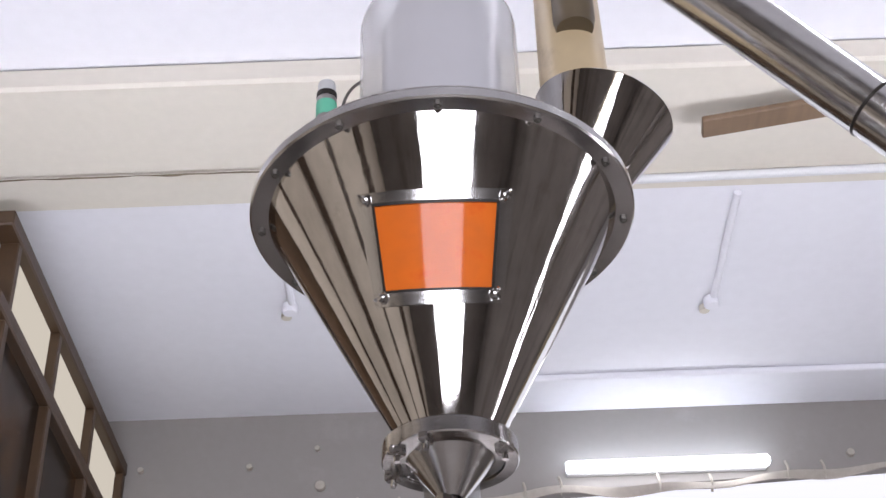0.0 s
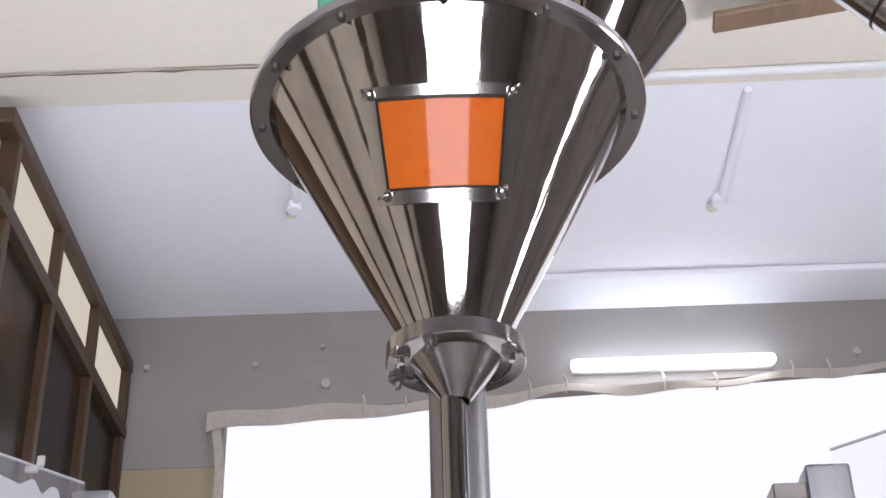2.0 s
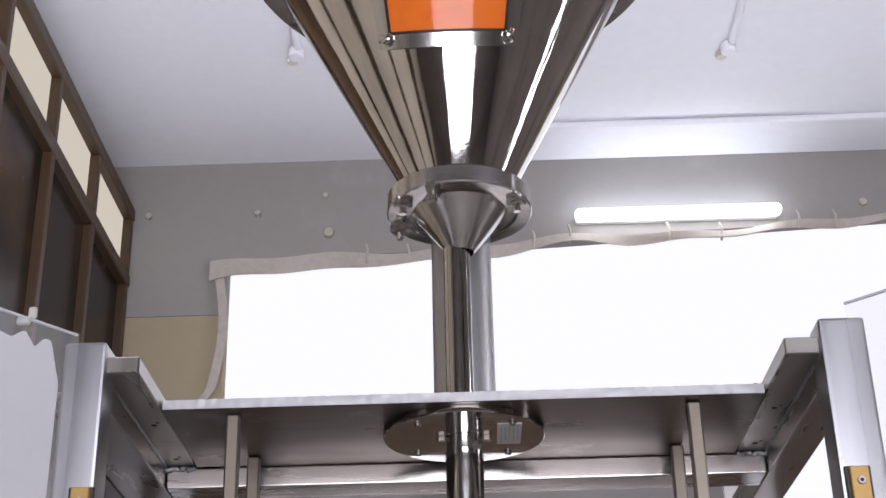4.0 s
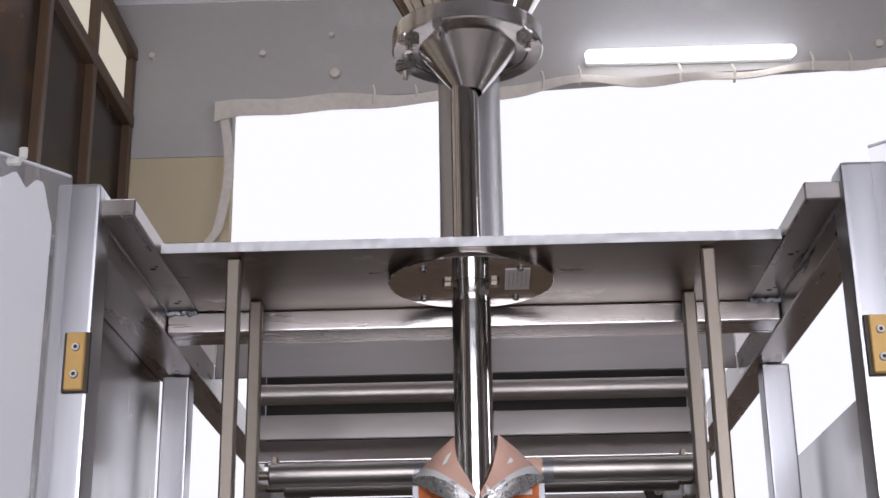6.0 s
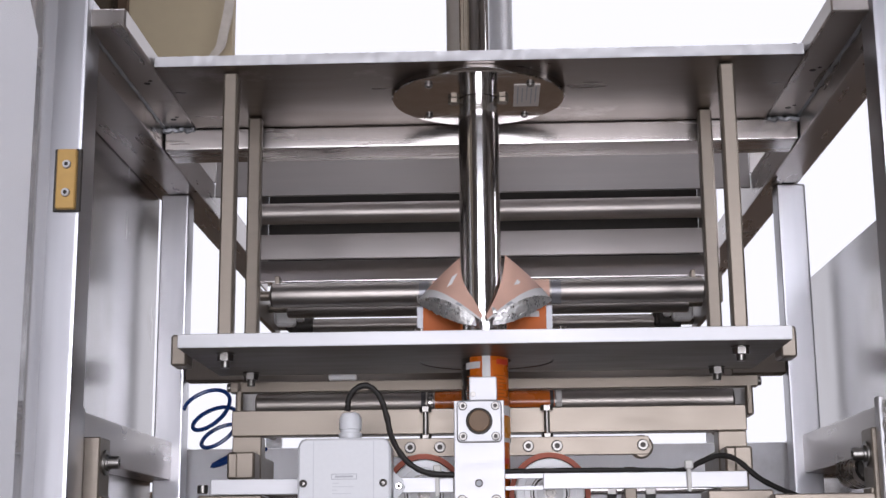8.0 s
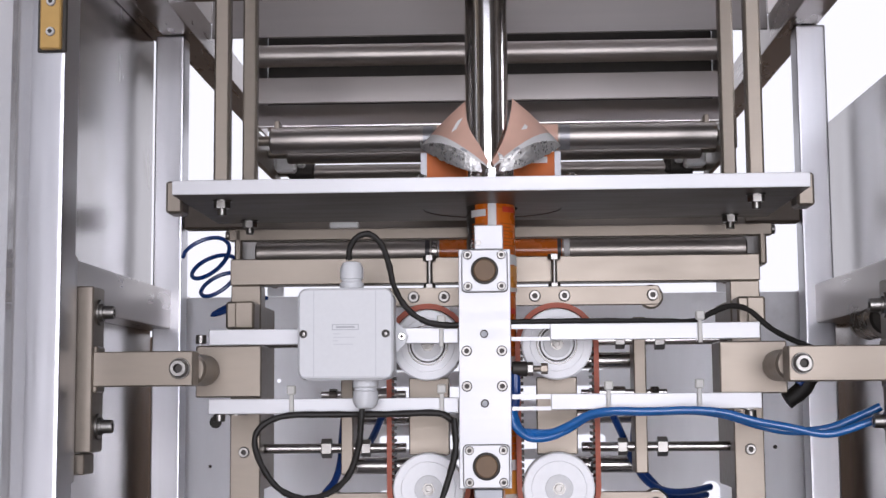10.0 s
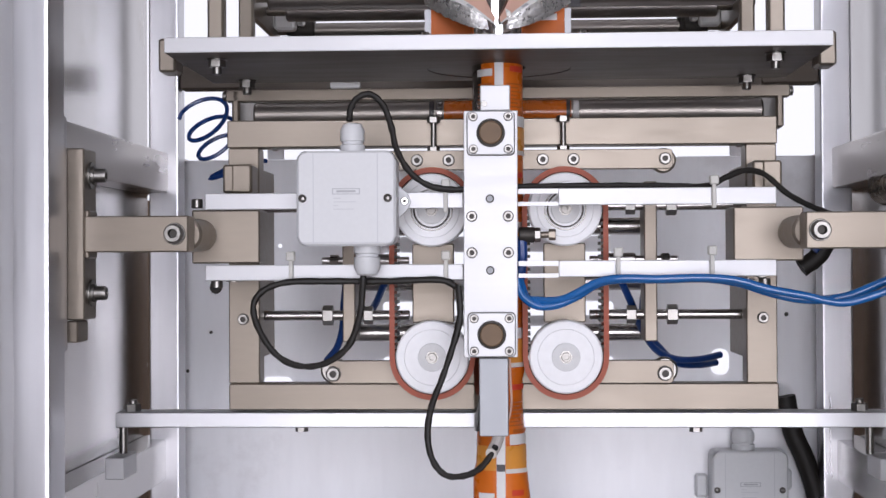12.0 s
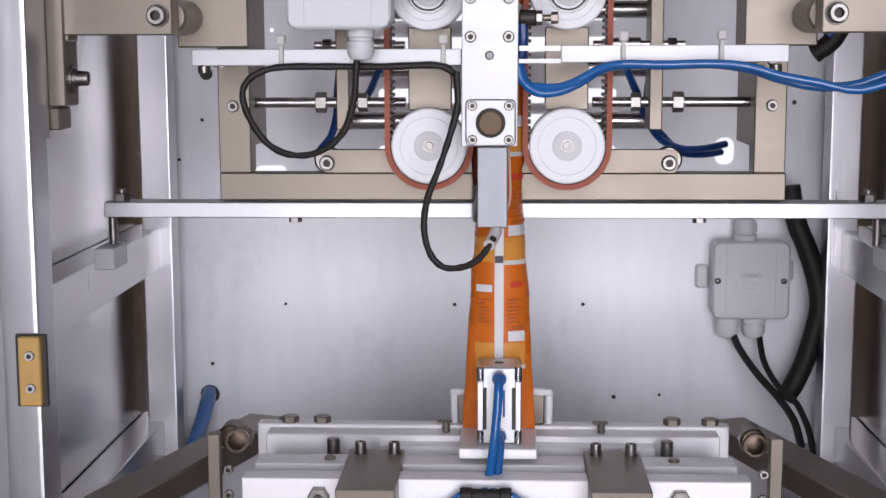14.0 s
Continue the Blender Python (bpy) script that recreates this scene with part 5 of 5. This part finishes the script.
def terminal_box(x0, x1, y0, y1, z0, z1, label):
    b = thing("junction_box", label, "junction box", "junction boxes", at=((x0 + x1) / 2, y1, z0))
    part("box_body", outline(round_rect(x0, x1, z0, z1, 0.008), y0 + 0.012, y1, 0.0015), plastic_grey, b)
    part("box_lid", outline(round_rect(x0 - 0.0006, x1 + 0.0006, z0 - 0.0006, z1 + 0.0006, 0.008), y0, y0 + 0.0115, 0.002), plastic_grey, b, "grey lid")
    w, h = x1 - x0, z1 - z0
    for fx in (0.165, 0.82):
        part("lid_groove", box(x0 + w * fx - 0.0004, x0 + w * fx + 0.0004, y0 - 0.0002, y0 + 0.001, z0 + 0.002, z1 - 0.002), plastic_edge, b)
    part("lid_groove", box(x0 + 0.002, x1 - 0.002, y0 - 0.0002, y0 + 0.001, z0 + 0.002, z0 + 0.0026), plastic_edge, b)
    for fx in (0.055, 0.925):
        part("lid_screw", moved(turned([(0, 0.0006), (0.0014, 0.0004), (0.0034, 0.0016), (0.0036, 0), (0, 0)], seg=16), facing(x0 + w * fx, y0, z0 + h * 0.5)), zinc, b)
    # unreadable print
    cx = x0 + w * 0.50
    zc = z0 + h * 0.575
    part("print_frame", joined(box(cx - 0.0115, cx + 0.0115, y0 - 0.0003, y0, zc + 0.0018, zc + 0.0024), box(cx - 0.0115, cx + 0.0115, y0 - 0.0003, y0, zc - 0.0026, zc - 0.0020), box(cx - 0.0115, cx - 0.0108, y0 - 0.0003, y0, zc - 0.0019, zc + 0.0017), box(cx + 0.0108, cx + 0.0115, y0 - 0.0003, y0, zc - 0.0019, zc + 0.0017)), print_grey, b)
    part("print_bar", box(cx - 0.008, cx + 0.008, y0 - 0.0003, y0, zc - 0.0009, zc + 0.0008), print_grey, b)
    for k, wd in enumerate((0.006, 0.019, 0.004, 0.017)):
        part("print_bar", box(cx - 0.0105, cx - 0.0105 + wd, y0 - 0.0003, y0, zc - 0.0062 - 0.0030 * k, zc - 0.0055 - 0.0030 * k), plastic_edge, b)
    return b


def electrics():
    b = terminal_box(-0.1600, -0.0785, -0.122, -0.0755, 1.2245, 1.3025, "square grey plastic junction box with two cable glands")
    part("gland", gland(None, -0.116, -0.10, 1.3027, True, 0.0098), plastic_grey, b, "grey cable gland")
    part("gland", gland(None, -0.104, -0.10, 1.2243, False, 0.0105), plastic_grey, b, "grey cable gland")
    part("mounting_ear", outline([(-0.0785, 1.248), (-0.071, 1.2555), (-0.0685, 1.2625), (-0.071, 1.269), (-0.0785, 1.276)], -0.081, -0.0760), plastic_grey, b)
    part("ear_screw", moved(cap_screw(0.0030, 0.002), facing(-0.0735, -0.081, 1.2625)), chrome, b)
    c = thing("sensor_cable", "black sleeved cable looping from the junction box", "cable", at=(-0.1, -0.1, 1.3))
    part("cable_run", hose([(-0.1185, -0.1000, 1.3296), (-0.1178, -0.0978, 1.3401), (-0.1118, -0.0956, 1.3497), (-0.1011, -0.0934, 1.3527), (-0.0904, -0.0912, 1.3434), (-0.0840, -0.0890, 1.3256), (-0.0795, -0.0868, 1.3059), (-0.0683, -0.0846, 1.2870), (-0.0523, -0.0824, 1.2756), (-0.0333, -0.0802, 1.2722), (-0.0190, -0.0780, 1.2727)], 0.0027, 10, 6, 0.14), rubber_black, c)
    part("cable_run", hose([(0.0169, -0.0720, 1.2747), (0.0433, -0.0668, 1.2753), (0.0917, -0.0616, 1.2757), (0.1499, -0.0564, 1.2756), (0.1866, -0.0512, 1.2752), (0.2043, -0.0460, 1.2826), (0.2221, -0.0408, 1.2891), (0.2400, -0.0356, 1.2859), (0.2605, -0.0304, 1.2694), (0.2811, -0.0252, 1.2586), (0.3019, -0.0200, 1.2508)], 0.0026, 10, 6, 0.12), rubber_black, c)
    c = thing("heater_cable", "thick black sleeved cable in a hanging loop", "cable", at=(-0.1, -0.1, 1.2))
    part("cable_run", hose([(-0.1070, -0.1000, 1.2048), (-0.1082, -0.0984, 1.1883), (-0.1109, -0.0969, 1.1646), (-0.1207, -0.0953, 1.1398), (-0.1405, -0.0937, 1.1250), (-0.1623, -0.0921, 1.1225), (-0.1817, -0.0906, 1.1310), (-0.1962, -0.0890, 1.1501), (-0.2031, -0.0874, 1.1716), (-0.1955, -0.0859, 1.1859), (-0.1750, -0.0843, 1.1935), (-0.1391, -0.0827, 1.1943), (-0.0863, -0.0811, 1.1941), (-0.0432, -0.0796, 1.1949), (-0.0280, -0.0780, 1.1876)], 0.0028, 10, 6, 0.14), rubber_black, c)
    part("cable_run", hose([(-0.0277, -0.0850, 1.1901), (-0.0264, -0.0864, 1.1639), (-0.0321, -0.0877, 1.1402), (-0.0417, -0.0891, 1.1117), (-0.0508, -0.0905, 1.0879), (-0.0542, -0.0918, 1.0642), (-0.0500, -0.0932, 1.0430), (-0.0385, -0.0945, 1.0303), (-0.0219, -0.0959, 1.0305), (-0.0090, -0.0973, 1.0374), (0.0005, -0.0986, 1.0500), (0.0033, -0.1000, 1.0558)], 0.0028, 10, 6, 0.14), rubber_black, c)
    part("cable_end", hose([(-0.0005, -0.1000, 1.0492), (0.0042, -0.0850, 1.0568), (0.0066, -0.0700, 1.0655)], 0.0050, 10, 4), label_white, c, "pale cable end sleeve")
    part("thin_wire", hose([(0.0155, -0.0550, 1.1259), (0.0164, -0.0562, 1.1040), (0.0168, -0.0575, 1.0846), (0.0129, -0.0588, 1.0691), (0.0070, -0.0600, 1.0555)], 0.0011, 6, 4), pink, c, "thin bare wire")
    for k, (off, rr) in enumerate(((0, 0.0037), (7, 0.0034))):
        c = thing("air_hose", "bright blue pneumatic hose tied along the cross bar", "hose", "air hoses", at=(0.1, -0.08, 1.17))
        if k == 0:
            part("hose_run", hose([(0.0224, -0.0700, 1.1959), (0.0262, -0.0721, 1.1825), (0.0381, -0.0743, 1.1729), (0.0548, -0.0764, 1.1729), (0.0714, -0.0786, 1.1796), (0.0903, -0.0807, 1.1910), (0.1091, -0.0829, 1.1948), (0.1419, -0.0850, 1.1947), (0.1792, -0.0871, 1.1955), (0.2070, -0.0893, 1.1917), (0.2346, -0.0914, 1.1831), (0.2620, -0.0936, 1.1775), (0.2939, -0.0957, 1.1793), (0.3247, -0.0979, 1.1914), (0.3388, -0.1000, 1.1978)], rr, 12, 6), blue, c)
        else:
            part("hose_run", hose([(0.0248, -0.0660, 1.1944), (0.0305, -0.0699, 1.1795), (0.0405, -0.0737, 1.1772), (0.0571, -0.0776, 1.1772), (0.0713, -0.0814, 1.1825), (0.0900, -0.0853, 1.1925), (0.1086, -0.0891, 1.1958), (0.1410, -0.0930, 1.1953), (0.1779, -0.0969, 1.1961), (0.2051, -0.1007, 1.1937), (0.2321, -0.1046, 1.1862), (0.2589, -0.1084, 1.1811), (0.2900, -0.1123, 1.1751), (0.3199, -0.1161, 1.1834), (0.3333, -0.1200, 1.1898)], rr, 12, 6), blue, c)
    for pts in ([(0.1242, 0.0700, 1.1886), (0.1351, 0.0917, 1.1675), (0.1470, 0.1133, 1.1419), (0.1630, 0.1350, 1.1212), (0.1851, 0.1567, 1.1107), (0.2107, 0.1783, 1.1091), (0.2358, 0.2000, 1.1123)], [(0.1470, 0.0800, 1.1883), (0.1460, 0.1033, 1.1644), (0.1494, 0.1267, 1.1430), (0.1646, 0.1500, 1.1259), (0.1871, 0.1733, 1.1061), (0.2132, 0.1967, 1.1020), (0.2341, 0.2200, 1.1027)], [(-0.1420, 0.0800, 1.1894), (-0.1454, 0.0900, 1.1684), (-0.1478, 0.1000, 1.1460), (-0.1547, 0.1100, 1.1261), (-0.1661, 0.1200, 1.1126)], [(-0.1049, 0.0800, 1.1893), (-0.1133, 0.1000, 1.1735), (-0.1219, 0.1200, 1.1607)]):
        c = thing("air_hose", "dark blue pneumatic hose behind the belts", "hose", "rear air hoses", at=pts[0])
        part("hose_run", hose(pts, 0.0036, 10, 6), blue_dark, c)
    for x, z, h in ((-0.172, 1.204, 0.024), (-0.0385, 1.204, 0.024), (-0.0385, 1.265, 0.024), (0.1085, 1.206, 0.024), (0.188, 1.206, 0.026), (0.190, 1.267, 0.024)):
        t = thing("cable_tie", "pale nylon cable tie round the cross bar", "cable tie", "cable ties", at=(x, -0.077, z))
        part("strap", joined(box(x - 0.0018, x + 0.0018, -0.0790, -0.0752, z - h / 2, z + h / 2, 0.0005), box(x - 0.0018, x + 0.0018, -0.0752, -0.066, z + h / 2 - 0.0015, z + h / 2, 0.0003)), tie, t)
        part("tie_head", box(x - 0.0038, x + 0.0038, -0.0815, -0.0752, z + h / 2 - 0.004, z + h / 2 + 0.004, 0.001), tie, t)
    v = thing("air_fitting", "black and brass hose fitting beside the seal unit", "fitting", at=(0.03, -0.06, 1.233))
    part("fitting_body", rod((0.0238, -0.060, 1.2335), (0.038, -0.060, 1.2335), 0.0068, 16), dark, v)
    part("fitting_nut", moved(hexagon(0.0062, 0.005), Matrix.Translation((0.038, -0.060, 1.2335)) @ Matrix.Rotation(radians(90), 4, "Y")), zinc, v)
    part("fitting_screw", joined(rod((0.043, -0.060, 1.2335), (0.052, -0.060, 1.2335), 0.0028, 12), moved(hexagon(0.005, 0.006), Matrix.Translation((0.050, -0.060, 1.2335)) @ Matrix.Rotation(radians(90), 4, "Y"))), nickel, v)
    part("hose_tail", hose([(0.026, -0.060, 1.232), (0.0265, -0.058, 1.215), (0.0245, -0.055, 1.195)], 0.0052, 10, 6), blue_dark, v)
    c = thing("sleeved_hose", "black sleeved hose bundle behind the pivot arm", "hose", at=(0.30, 0.02, 1.20))
    part("hose_run", hose([(0.318, 0.02, 1.247), (0.309, 0.02, 1.231), (0.297, 0.02, 1.213), (0.283, 0.02, 1.203)], 0.0085, 12, 6, 0.05), rubber_black, c)
    part("blue_hose", hose([(0.310, 0.008, 1.245), (0.302, 0.008, 1.232), (0.291, 0.008, 1.219)], 0.0045, 10, 6), blue_dark, c, "dark blue hose")
    # coil of blue hose behind the frame
    c = thing("coiled_hose", "coiled dark blue pneumatic hose", "hose", at=(-0.31, 0.24, 1.36))
    turns = [radians(190 - 30 * k) for k in range(36)]
    part("coil", hose([(-0.318 + 0.0105 * k / 12 + 0.0235 * math.cos(a), 0.24 + 0.010 * math.sin(a), 1.379 - 0.0200 * k / 12 + 0.0165 * math.sin(a) + 0.0085 * math.cos(a)) for k, a in enumerate(turns)] + [(-0.262, 0.22, 1.322), (-0.24, 0.20, 1.318)], 0.0024, 8, 4), blue_dark, c)
    # rear junction box and cables
    set_offset(-0.0100, 0, -0.0385)
    r = terminal_box(0.2540, 0.3385, 0.338, 0.3795, 0.9370, 1.0235, "grey plastic junction box on the rear sheet")
    part("gland", gland(None, 0.2915, 0.36, 1.0237, True, 0.0125), plastic_grey, r, "grey cable gland")
    part("gland", gland(None, 0.2735, 0.36, 0.9368, False, 0.0125), plastic_white, r, "pale cable gland")
    part("gland", gland(None, 0.3035, 0.36, 0.9368, False, 0.0125), plastic_white, r, "pale cable gland")
    part("mounting_ear", box(0.238, 0.2535, 0.372, 0.3795, 0.966, 0.994, 0.003), plastic_grey, r)
    part("mounting_ear", box(0.339, 0.350, 0.372, 0.3795, 0.975, 1.0, 0.003), plastic_grey, r)
    c = thing("power_cables", "two dark grey cables dropping from the rear junction box", "cable", at=(0.29, 0.3, 0.8))
    part("cable_run", hose([(0.2798, 0.3600, 0.9162), (0.2846, 0.3320, 0.9024), (0.2992, 0.3040, 0.8816), (0.3181, 0.2760, 0.8611), (0.3296, 0.2480, 0.8432), (0.3323, 0.2200, 0.8231)], 0.0041, 12, 6), rubber_black, c)
    part("cable_run", hose([(0.3099, 0.3600, 0.9163), (0.3107, 0.3280, 0.8904), (0.3217, 0.2960, 0.8689), (0.3353, 0.2640, 0.8579), (0.3427, 0.2320, 0.8352), (0.3413, 0.2000, 0.8155)], 0.0034, 12, 6), rubber_black, c)
    c = thing("thick_conduit", "thick black flexible conduit beside the rear post", "conduit", at=(0.36, 0.3, 0.9))
    part("conduit_run", hose([(0.3341, 0.3300, 1.0879), (0.3428, 0.3300, 1.0470), (0.3549, 0.3300, 1.0186), (0.3673, 0.3300, 0.9804), (0.3708, 0.3300, 0.9516), (0.3654, 0.3300, 0.9227), (0.3564, 0.3300, 0.8903), (0.3453, 0.3300, 0.8642), (0.3350, 0.3300, 0.8478)], 0.0112, 14, 8, 0.02), rubber_black, c)
    c = thing("hose_bundle", "blue hose bundle coming through a hole in the sheet", "hose", at=(-0.33, 0.37, 0.80))
    part("hose_run", hose([(-0.3300, 0.3850, 0.8382), (-0.3273, 0.3580, 0.8326), (-0.3273, 0.3310, 0.8193), (-0.3284, 0.3040, 0.8066), (-0.3293, 0.2770, 0.7946), (-0.3287, 0.2500, 0.7831)], 0.0088, 12, 6), blue, c)
    set_offset(-0.0035, 0, -0.0075)
    g = thing("ribbed_duct", "grey ribbed flexible duct beside the frame", "duct", at=(0.40, 0.0, 1.28))
    for k in range(14):
        part("rib", turned([(0.016, -0.002), (0.019, 0), (0.016, 0.002)], Matrix.Translation((0.392, 0.07 + 0.0052 * k, 1.283)) @ Matrix.Rotation(radians(90), 4, "X"), 20), steel, g)
    part("duct_core", rod((0.392, 0.065, 1.283), (0.392, 0.145, 1.283), 0.0165, 20), dark, g)


electrics()


# ---- sealing jaws ----
def jaws():
    j = thing("sealing_jaws", "horizontal sealing jaws of pale bars with tan clamp blocks", "sealing jaws", at=(0.01, -0.05, 0.777))
    part("rear_jaw", box(-0.203, 0.210, 0.006, 0.030, 0.855, 0.8845, 0.001), jaw_alu, j)
    part("jaw_step", box(-0.098, 0.150, -0.012, 0.0055, 0.8600, 0.8790, 0.0008), jaw_alu, j)
    part("rear_plate", box(-0.215, 0.222, 0.031, 0.046, 0.845, 0.8875, 0.001), jaw_alu, j)
    part("middle_bar", box(-0.200, 0.213, -0.072, -0.042, 0.857, 0.8800, 0.0008), jaw_alu, j)
    part("front_bar", box(-0.203, 0.217, -0.118, -0.095, 0.830, 0.8810, 0.0008), jaw_alu, j)
    part("under_carriage", box(-0.185, 0.20, -0.112, 0.03, 0.776, 0.860, 0.002), nickel, j)
    for xa, xb in ((-0.1204, -0.0722), (0.0836, 0.1327)):
        bl = part("clamp_block", moved(outline([(-0.158, 0.800), (-0.0430, 0.800), (-0.0430, 0.8850), (-0.158, 0.8845)], -(xb - xa) / 2, (xb - xa) / 2, 0.0010), Matrix.Translation(((xa + xb) / 2, 0, 0)) @ Matrix(((0, 1, 0, 0), (1, 0, 0, 0), (0, 0, 1, 0), (0, 0, 0, 1)))), nickel, j, "tan clamp block")
        for x in (xa + 0.0105, xb - 0.0085):
            part("block_bolt", joined(moved(cap_screw(0.0048, 0.0095), pose(x, -0.053, 0.8850)), turned([(0, 0), (0.0062, 0), (0.0062, 0.001), (0, 0.001)], pose(x, -0.053, 0.8848), 20)), zinc, bl)
        for x in (xa + 0.009, xb - 0.009):
            part("front_screw", moved(turned([(0.003, 0), (0.0042, 0.0008), (0.0048, 0)], seg=20), facing(x, -0.158, 0.8575)), zinc, bl)
    for x, y, z in ((-0.138, -0.020, 0.8700), (0.159, -0.020, 0.8700)):
        part("pin", rod((x, y, z), (x, y, z + 0.018), 0.0056, 20), zinc, j, "short steel pin")
    for x in (-0.0385, 0.1035):
        part("wing_screw", joined(rod((x, 0.018, 0.884), (x, 0.018, 0.8945), 0.0035, 12), box(x - 0.008, x + 0.006, 0.016, 0.020, 0.8925, 0.8955, 0.001)), nickel, j)
    for x in (-0.185, -0.155, 0.170, 0.205):
        part("rear_nut", moved(hexagon(0.008, 0.006), pose(x, 0.038, 0.8875)), nickel, j)
    for x in (-0.1385, 0.1590):
        part("grease_nipple", joined(moved(hexagon(0.0092, 0.006), facing(x, -0.118, 0.8660)), rod((x, -0.124, 0.8660), (x, -0.140, 0.8640), 0.0036, 12)), zinc, j)
        part("set_screw", rod((x + 0.002, -0.057, 0.876), (x + 0.002, -0.057, 0.8825), 0.005, 16), nickel, j)
    for s, x in ((-1, -0.239), (1, 0.251)):
        g = thing("jaw_side_link", "tan link plate and round joint beside the jaws", "link", "jaw links", at=(x, -0.02, 0.775))
        part("link_plate", outline(round_rect(x - 0.0065, x + 0.0045, 0.777, 0.899, 0.0015), -0.050, -0.040, 0.0008), nickel, g)
        part("joint", joined(rod((x - 0.004 - 0.012 * s, -0.020, 0.888), (x - 0.004 + 0.012 * -s, 0.004, 0.888), 0.0112, 28), turned([(0, -0.012), (0.0100, -0.010), (0.0112, 0), (0.0100, 0.010), (0, 0.012)], Matrix.Translation((x - s * 0.016, -0.01, 0.886)) @ Matrix.Rotation(radians(90), 4, "X"), 28)), plate_shade_bronze, g, "bronzed round joint")
        part("joint_ring", turned([(0.008, -0.003), (0.0104, -0.003), (0.0104, 0.003), (0.008, 0.003)], Matrix.Translation((x - s * 0.015, -0.024, 0.886)) @ Matrix.Rotation(radians(90), 4, "X"), 28), plate_shade_bronze, g)
        part("side_arm", moved(box(-0.020, 0.020, -0.40, 0.10, -0.012, 0.012, 0.002), pose(x + s * 0.012, 0.02, 0.862, 0, 0, s * 18)), nickel, g, "tan arm running forward")
        part("link_foot", box(x - 0.02, x + 0.02, -0.045, 0.0, 0.7755, 0.80, 0.001), nickel, g)
        for z in (0.845, 0.868):
            part("link_screw", moved(cap_screw(0.004, 0.004), facing(x + s * -0.012, -0.051, z)), chrome, g)
    # air cylinder on its plate
    c = thing("air_cylinder", "compact silver pneumatic cylinder with blue fittings", "cylinder", at=(0.0105, -0.05, 0.893))
    part("base_plate", box(-0.0240, 0.0430, -0.070, 0.004, 0.8845, 0.8935, 0.0008), jaw_alu, c)
    part("cylinder_body", box(-0.0085, 0.0295, -0.0560, -0.018, 0.8940, 0.9620, 0.0015), alu, c)
    for x in (-0.0058, 0.0268):
        part("corner_rib", rod((x, -0.0555, 0.8942), (x, -0.0555, 0.9060), 0.0034, 14), chrome, c)
        part("corner_rib", rod((x, -0.0555, 0.9500), (x, -0.0555, 0.9625), 0.0034, 14), chrome, c)
        part("rib_strip", box(x - 0.0026, x + 0.0026, -0.0580, -0.0562, 0.9062, 0.9498, 0.0006), steel_v, c)
    for x in (-0.0018, 0.0228):
        # slots are dark strips, their shade put into the colour
        part("sensor_slot", box(x - 0.0014, x + 0.0014, -0.0572, -0.0558, 0.9070, 0.9440, 0.0003), dark, c)
    part("print_bar", box(0.0135, 0.0155, -0.0566, -0.0559, 0.9180, 0.9420, 0.0002), blue, c, "small blue print")
    for z in (0.9535, 0.9030):
        part("fitting", joined(rod((0.0105, -0.0562, z), (0.0105, -0.0660, z), 0.0062, 20), turned([(0, -0.0062), (0.0045, -0.004), (0.0064, 0), (0.0045, 0.004), (0, 0.0062)], Matrix.Translation((0.0105, -0.066, z)), 20)), blue, c, "blue push-in fitting")
    part("top_screw", moved(turned([(0, 0), (0.004, 0), (0.0035, 0.001), (0, 0.0015)], seg=16), pose(0.0105, -0.037, 0.962)), zinc, c)
    h = thing("cylinder_hose", "two blue hoses dropping from the cylinder into a connector", "hose", at=(0.0, -0.1, 0.80))
    part("hose_run", hose([(0.0105, -0.070, 0.9535), (0.0100, -0.078, 0.948), (0.0085, -0.084, 0.925), (0.005, -0.095, 0.895), (0.0005, -0.110, 0.872), (-0.001, -0.124, 0.8725)], 0.0039, 12, 6), blue, h)
    part("hose_run", hose([(0.0110, -0.070, 0.9030), (0.0112, -0.080, 0.900), (0.0100, -0.094, 0.885), (0.0070, -0.112, 0.870), (0.006, -0.124, 0.8725)], 0.0039, 12, 6), blue, h)
    part("tee_connector", joined(rod((-0.018, -0.130, 0.8715), (0.018, -0.130, 0.8715), 0.0056, 16), rod((-0.021, -0.130, 0.8715), (-0.011, -0.130, 0.8715), 0.0066, 16), rod((0.011, -0.130, 0.8715), (0.021, -0.130, 0.8715), 0.0066, 16)), rubber_black, h, "black tee connector")
    part("hose_run", hose([(-0.020, -0.130, 0.8715), (-0.035, -0.131, 0.861), (-0.055, -0.134, 0.855), (-0.075, -0.136, 0.845)], 0.0036, 10, 6), blue, h)
    part("hose_run", hose([(0.020, -0.130, 0.8715), (0.038, -0.131, 0.861), (0.060, -0.134, 0.855), (0.085, -0.136, 0.845)], 0.0036, 10, 6), blue, h)
    g = thing("film_guide", "white wire guide and grey block behind the film", "guide", at=(0.01, 0.03, 0.8965))
    part("guide_block", box(-0.028, 0.052, 0.034, 0.046, 0.8877, 0.916, 0.001), nickel, g)
    part("white_guard", hose([(-0.031, 0.034, 0.889), (-0.031, 0.034, 0.914), (-0.026, 0.032, 0.919), (0.050, 0.032, 0.919), (0.056, 0.034, 0.914), (0.056, 0.034, 0.889)], 0.0034, 8, 6), plastic_white, g)


set_offset(-0.006, 0, -0.032)
jaws()
set_offset(0, 0, 0)


def motions():
    pass


motions()
